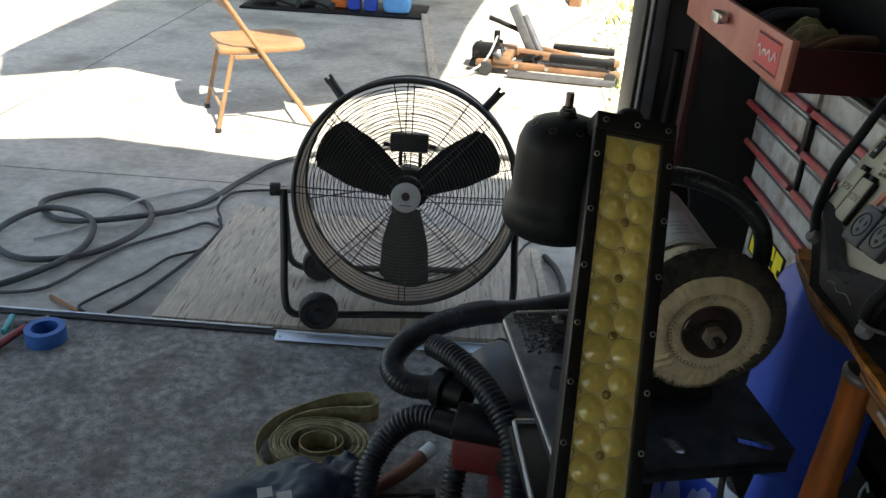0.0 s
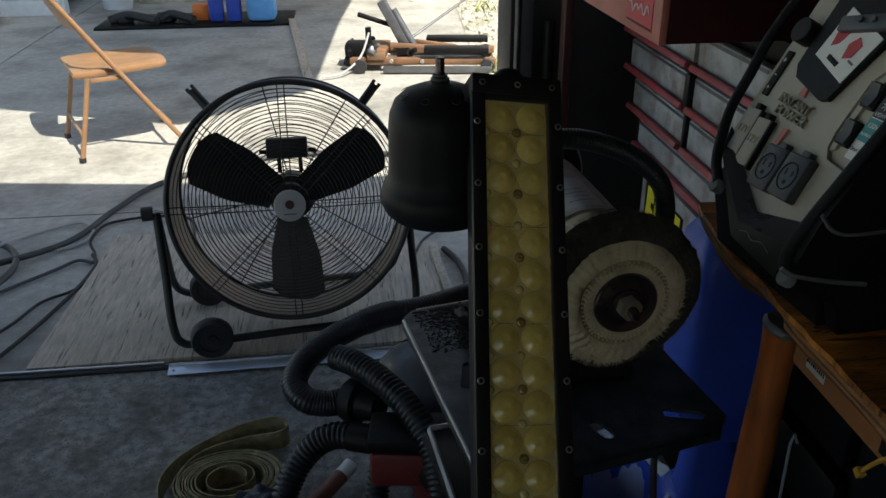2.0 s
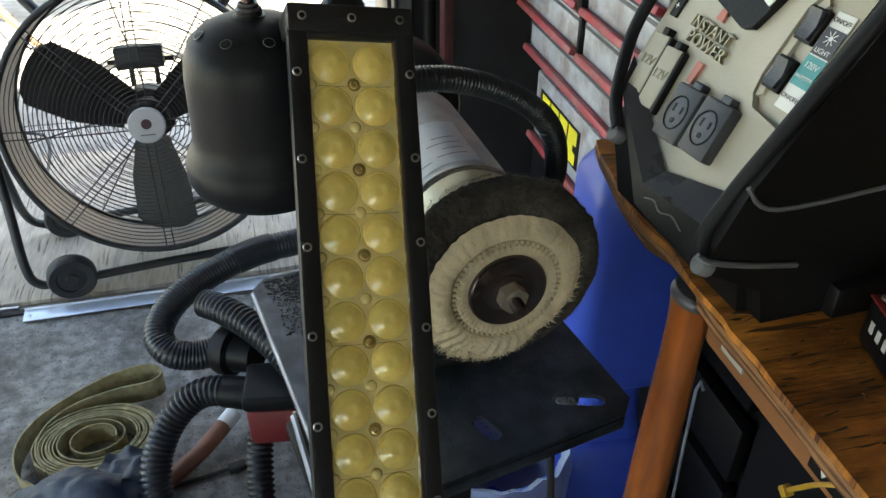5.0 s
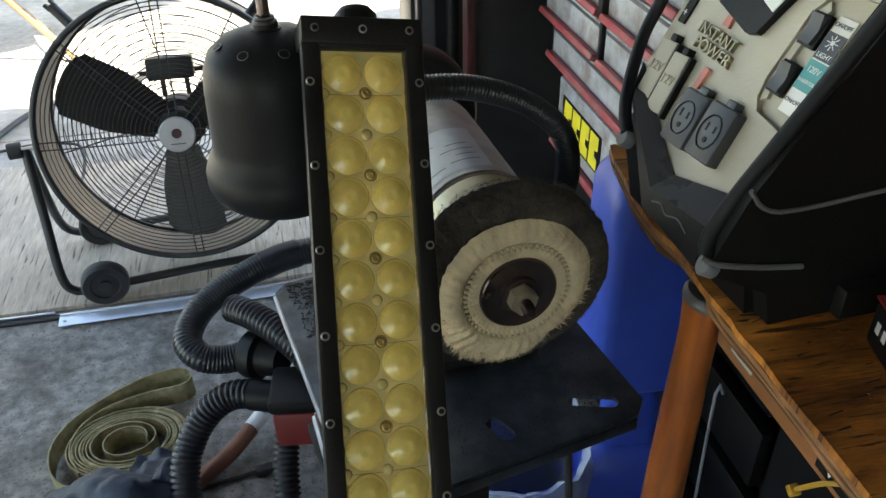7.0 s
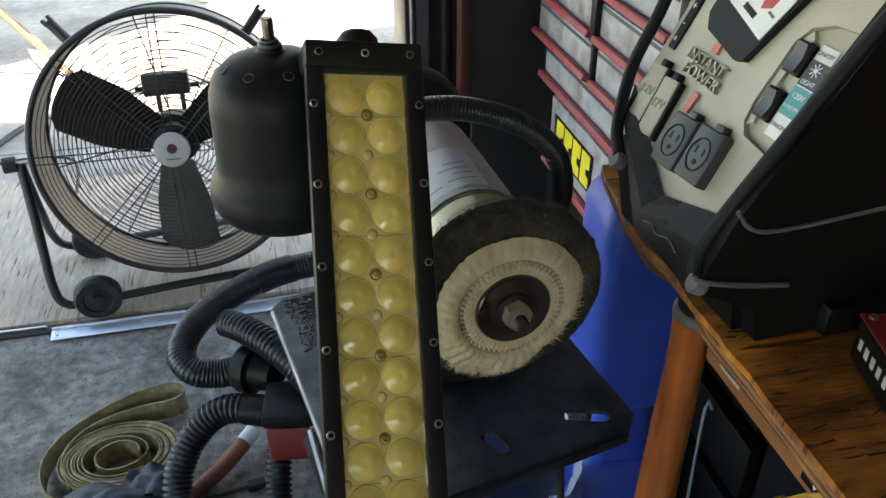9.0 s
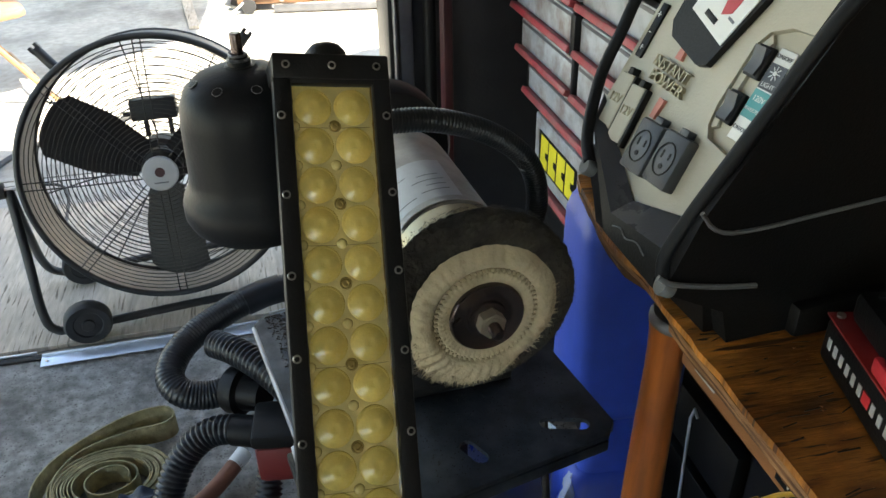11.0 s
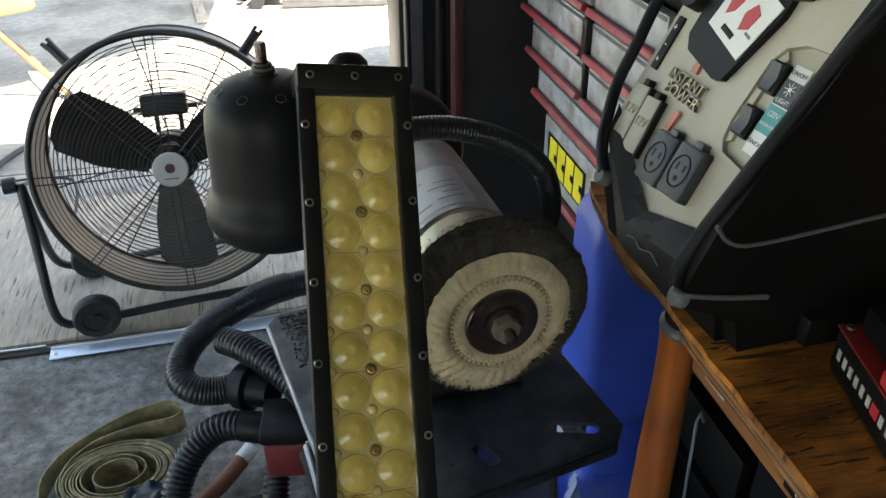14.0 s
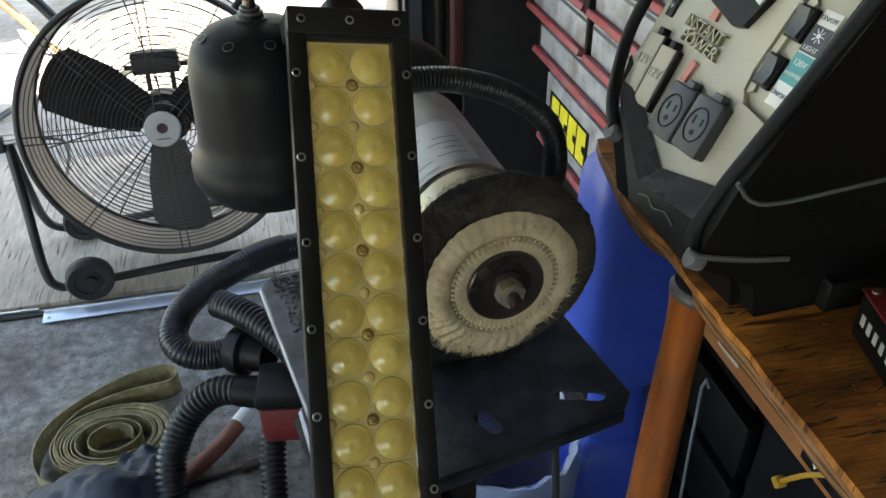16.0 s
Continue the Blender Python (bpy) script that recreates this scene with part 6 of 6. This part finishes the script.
cord_on_ground("air_line", [(-1.48, 2.56), (-1.38, 2.66), (-1.29, 2.75, 0.034), (-1.24, 2.91, 0.03), (-1.2, 3.01), (-1.1, 3.09), (-1.02, 3.12), (-0.96, 3.05), (-0.96, 2.95), (-1.04, 2.88)], 0.006, "whitehose", "thin pale grey air line looped beside the hose", "air hose")
cord_on_ground("fan_cord", [(-0.48, 2.45, 0.2), (-0.53, 2.75, 0.06), (-0.6, 3.08, 0.02), (-0.74, 3.15), (-0.86, 3.13), (-0.93, 3.08), (-0.94, 2.95), (-0.9, 2.85)], 0.0055, "rubber", "black fan power cord trailing over the concrete")
cord_on_ground("extension_cord", [(-0.9, 2.85), (-0.88, 2.77), (-0.94, 2.79), (-1.0, 2.72), (-1.15, 2.55), (-1.21, 2.4), (-1.25, 2.28), (-1.31, 2.21), (-1.5, 2.16)], 0.006, "darkhose", "dark grey cord winding over the concrete")
cord_on_ground("extension_cord", [(-0.9, 2.83), (-0.87, 2.76), (-0.87, 2.66), (-0.89, 2.53), (-0.93, 2.36), (-0.98, 2.2), (-1.02, 2.12)], 0.0065, "rubber", "black extension cord beside the plywood")
cord_on_ground("extension_cord", [(-0.87, 2.6), (-0.9, 2.56), (-0.97, 2.5), (-1.01, 2.38), (-1.06, 2.28), (-1.11, 2.18), (-1.12, 2.14), (-1.09, 2.115)], 0.005, "rubber", "thin black cord winding over the concrete")
solid("cord", Geo().tube([(0.22, 2.62, 0.03), (0.3, 2.85, 0.008), (0.5, 3.0, 0.006), (0.64, 3.0, 0.006)], 0.005, 8), M["rubber"], "thin black cord beyond the fan", "cord")

# ---- driveway things ----
can = thing("trash_can", (1.05, 3.82, 0), "tall grey-white plastic trash can in the sun", "trash can")
part("can", Geo().lathe([(0.0, 0.0), (0.22, 0.0), (0.235, 0.02), (0.28, 0.6), (0.295, 0.605), (0.295, 0.63), (0.28, 0.635), (0.23, 0.05), (0, 0.05)], T(1.035, 3.78, 0), 48), M["whiteplastic"], can)
part("hoop", Geo().torus(0.268, 0.006, T(1.035, 3.78, 0.45), 48, 6), M["whiteplastic"], can)


def build_jack():
    j = thing("lift_jack", (0.5, 5.55, 0), "orange and black hydraulic lift jack folded on the driveway", "jack")
    m = pose(0.52, 5.55, 0, 0, 0, -8)
    for y in (-0.17, 0.17):
        part("rail", Geo().box((0.95, 0.05, 0.045), m @ T(0.0, y, 0.065), 0.008), M["orange"], j)
        part("deck_pad", Geo().box((0.42, 0.1, 0.035), m @ T(0.22, y, 0.14), 0.008), M["abs"], j, "black rubber deck pad")
        part("side_bar", Geo().box((0.7, 0.03, 0.04), m @ T(0.1, y * 1.5, 0.03), 0.005), M["jamb"], j)
        for x in (-0.4, 0.42):
            part("caster", Geo().cyl(0.045, 0.03, m @ T(x, y * 1.35, 0.046) @ pose(0, 0, -0.0, 90, 0, 0), 18), M["rubber"], j)
    part("cross_arm", Geo().box((0.12, 0.42, 0.05), m @ T(-0.3, 0, 0.1), 0.008), M["orange"], j)
    part("post", Geo().box((0.06, 0.07, 0.36), m @ pose(-0.19, 0.0, 0.26, 0, -28, 0), 0.008), M["jamb"], j, "dark greasy upright post")
    part("cylinder", Geo().tube([m @ Vector(p) for p in ((-0.05, 0, 0.1), (-0.2, 0.02, 0.36))], 0.025, 12, smooth=0), M["jamb"], j)
    part("handle", Geo().tube([m @ Vector(p) for p in ((-0.42, -0.05, 0.34), (-0.33, 0, 0.3), (-0.22, 0.02, 0.26))], 0.016, 10), M["abs"], j)
    part("pump", Geo().box((0.2, 0.14, 0.12), m @ T(-0.42, -0.02, 0.1), 0.02).cyl(0.02, 0.12, m @ T(-0.36, -0.06, 0.14), 12), M["abs"], j)
    part("hydraulic_hose", Geo().tube([m @ Vector(p) for p in ((-0.35, -0.06, 0.24), (-0.4, -0.2, 0.1), (-0.5, -0.35, 0.03), (-0.62, -0.42, 0.02))], 0.007, 8), M["whitehose"], j)
    for k, (x, y, z, w) in enumerate(((-0.47, -0.14, 0.05, 0.06), (-0.5, 0.08, 0.09, 0.05), (-0.4, 0.16, 0.07, 0.07), (-0.33, -0.18, 0.13, 0.05), (-0.12, -0.1, 0.09, 0.06))):
        part("clamp", Geo().box((w * 1.6, w, w), m @ pose(x, y, z, 12 * k, 20, 37 * k), 0.01).cyl(w * 0.25, w * 1.7, m @ pose(x, y, z, 30, 15 * k, 0), 10), M["jamb" if k % 2 else "abs"], j, "greasy dark clamp")
    for x in (-0.2, 0.0, 0.4):
        part("bolt", Geo().cyl(0.014, 0.02, m @ T(x, -0.2, 0.07) @ pose(0, 0, 0, 90), 10), M["steel"], j)
    part("arm", Geo().box((0.45, 0.035, 0.03), m @ pose(0.0, -0.05, 0.13, 0, 6, 12), 0.006).box((0.4, 0.035, 0.03), m @ pose(0.02, 0.07, 0.13, 0, 5, -10), 0.006), M["orange"], j, "faded orange scissor arm")
    part("lever", Geo().tube([m @ Vector(p) for p in ((-0.1, 0.05, 0.16), (0.15, 0.25, 0.3), (0.35, 0.4, 0.42))], 0.009, 8), M["jamb"], j)


build_jack()
fence = thing("fence", (0.5, 8.55, 0), "weathered pale wooden board fence", "fence", kind="structure")
fm = mesh_of("board", Geo().box((0.132, 0.02, 1.85), T(0, 0, 0.86), 0.003), M["fence"])
for k in range(62):
    ob = new("board", fm)
    ob.parent, ob.matrix_parent_inverse = fence, WORLD[fence].inverted()
    ob.matrix_basis = pose(-2.2 + 0.14 * k, 8.45 + 0.004 * ((k * 7) % 3), 0.004 * ((k * 5) % 4), 0, 0.15 * ((k * 3) % 5 - 2), 0)
part("rail", Geo().box((8.8, 0.04, 0.09), T(2.1, 8.49, 0.35)).box((8.8, 0.04, 0.09), T(2.1, 8.49, 1.4)), M["fence"], fence)
for x in (0.95, 3.2):
    solid("fence_post", Geo().box((0.12, 0.12, 1.75), T(x, 8.36, 0.85), 0.006), M["brown"], "brown timber fence post", "post")
solid("sack", Geo().grid(lambda u, v: (0.74 + 0.13 * math.cos(6.2832 * u) * math.cos(1.571 * v) * (1 + 0.2 * noise.noise((u * 5, v * 4, 0))), 8.15 + 0.08 * math.sin(6.2832 * u) * math.cos(1.571 * v), 0.1 * math.sin(1.571 * v)), 24, 10), M["sack"], "white sack slumped at the fence", "sack")
hs = thing("house", (-4.5, 9.5, 0), "grey-green sided house wall with a white base sill", "house", kind="structure")
part("wall", slab(-8.0, -2.55, 7.95, 11.5, 0.12, 2.9), M["siding"], hs)
part("sill", slab(-8.0, -2.5, 7.88, 8.0, 0.0, 0.13), M["sill"], hs)
part("roof", slab(-8.2, -2.4, 7.7, 11.7, 2.9, 3.0), M["ceil"], hs)
solid("bucket", Geo().lathe([(0.0, 0.0), (0.13, 0.0), (0.15, 0.3), (0.156, 0.3), (0.156, 0.36), (0.145, 0.36), (0.125, 0.02), (0, 0.02)], T(-2.12, 8.2, 0), 32), M["whiteplastic"], "white plastic bucket on the driveway", "bucket")
rb = thing("rolling_stand", (-3.25, 7.45, 0), "round black stand base on small casters", "stand")
part("base", Geo().lathe([(0.0, 0.06), (0.3, 0.06), (0.32, 0.075), (0.32, 0.1), (0.28, 0.12), (0, 0.13)], T(-3.25, 7.5, 0), 32), M["black"], rb)
part("pole", Geo().cyl(0.04, 0.9, T(-3.25, 7.5, 0.12), 16), M["black"], rb)
for a in (20, 110, 200, 290):
    part("caster", Geo().cyl(0.03, 0.03, pose(-3.25 + 0.27 * math.cos(radians(a)), 7.5 + 0.27 * math.sin(radians(a)), 0.031, 90, 0, a), 14), M["rubber"], rb)
pal = solid("low_platform", Geo().box((1.6, 0.62, 0.02), T(-1.25, 7.4, 0.0105), 0.004), M["abs"], "low dark platform board on the concrete", "platform")
for k, (x, w) in enumerate(((-1.75, 0.4), (-1.4, 0.3))):
    solid("starter_motor", Geo().tube([(x - w / 2, 7.22, 0.056), (x - 0.05, 7.28, 0.085), (x + w / 2, 7.15, 0.056)], 0.035, 10).box((0.14, 0.1, 0.08), pose(x - 0.1, 7.3, 0.062, 0, 0, 30), 0.02), M["rubber"], "black greasy starter motor on the platform", "motor")
solid("orange_box", Geo().box((0.13, 0.12, 0.13), T(-1.22, 7.36, 0.087), 0.01), M["orangep"], "bright orange plastic box", "box")


def jug_at(x, y, w, h, mt, lab):
    t = thing("jug", (x, y, 0.021), lab, "jug", "fluid jugs on the platform")
    part("body", Geo().box((w, w * 0.8, h), T(x, y, 0.022 + h / 2), w * 0.2), M[mt], t)
    part("cap", Geo().cyl(w * 0.22, 0.04, T(x, y, 0.02 + h), 16), M["white"], t)


jug_at(-1.08, 7.27, 0.12, 0.33, "bluep", "dark blue plastic fluid jug")
jug_at(-0.93, 7.25, 0.12, 0.33, "bluep", "blue plastic fluid jug")
jug_at(-0.7, 7.25, 0.24, 0.36, "lightblue", "large light blue plastic jug")
solid("plank", Geo().box((0.06, 2.2, 0.02), pose(-0.345, 6.2, 0.011, 0, 0, 6.2), 0.004), M["ply"], "long pale timber plank lying on the driveway", "plank")

# weeds at the driveway's edge
rnd = random.Random(21)
weeds = Geo()
for k in range(1100):
    y = rnd.uniform(3.9, 8.4)
    x = 0.82 + 0.06 * (y - 3.6) + abs(rnd.gauss(0, 0.28)) + (0.4 * rnd.random() if y > 6 else 0)
    if noise.noise((x * 2.1, y * 1.6, 4)) < 0.16:
        continue
    h, a = rnd.uniform(0.02, 0.09), rnd.uniform(0, 6.28)
    d = Vector((math.cos(a), math.sin(a), 0))
    p = Vector((x, y, 0))
    w = Vector((-d.y, d.x, 0)) * rnd.uniform(0.004, 0.012)
    weeds.add([p - w, p + w, p + d * h * 0.3 + Vector((0, 0, h * 0.7)) + w, p + d * h * 0.7 + Vector((0, 0, h))], [(0, 1, 2), (0, 2, 3)])
solid("weeds", weeds, M["leaf"], "scattered green weeds at the driveway's edge", "weeds", kind="stuff")
stones = Geo()
for k in range(2600):
    y = rnd.uniform(2.6, 8.3)
    x = 0.72 + 0.062 * (y - 2.6) + rnd.random() ** 1.5 * 2.4
    e = 0.005 + 0.02 * rnd.random() ** 3
    stones.box((e * 1.6, e * 1.2, e), pose(x, y, 0.01 + e * 0.2, rnd.uniform(-20, 20), rnd.uniform(-20, 20), rnd.uniform(0, 180)), e * 0.3 if k < 250 else 0)
solid("loose_stones", stones, M["gravel"], "loose pale stones and litter beside the driveway", "stones", kind="stuff")

# unseen canopy above the view, added and outlined to cast the driveway's broad shade
cn = thing("shade_canopy", (-0.6, 6.0, 0), "unseen flat canopy on slim posts, added to shade the driveway", "canopy", kind="structure")
CZ = 2.6
part("roof_sheet", Geo().prism([(-1.64, 2.95), (-1.1, 3.32), (0.21, 2.78), (0.89, 3.4), (1.03, 5.5), (1.3, 8.2), (-2.15, 8.2), (-1.9, 3.45)], 0.05, T(0, 0, CZ)), M["tarp"], cn)
for x, y in ((-2.45, 3.4), (1.45, 9.2), (-2.5, 9.2)):
    part("post", Geo().box((0.07, 0.07, CZ), T(x, y, CZ / 2)), M["brown"], cn)
part("beam", Geo().tube([(-2.5, 9.2, CZ - 0.03), (-1.9, 8.0, CZ - 0.03)], 0.03, 8, smooth=0).tube([(1.45, 9.2, CZ - 0.03), (1.2, 8.0, CZ - 0.03)], 0.03, 8, smooth=0).tube([(-2.45, 3.4, CZ - 0.03), (0.8, 3.5, CZ - 0.03)], 0.03, 8, smooth=0), M["brown"], cn)
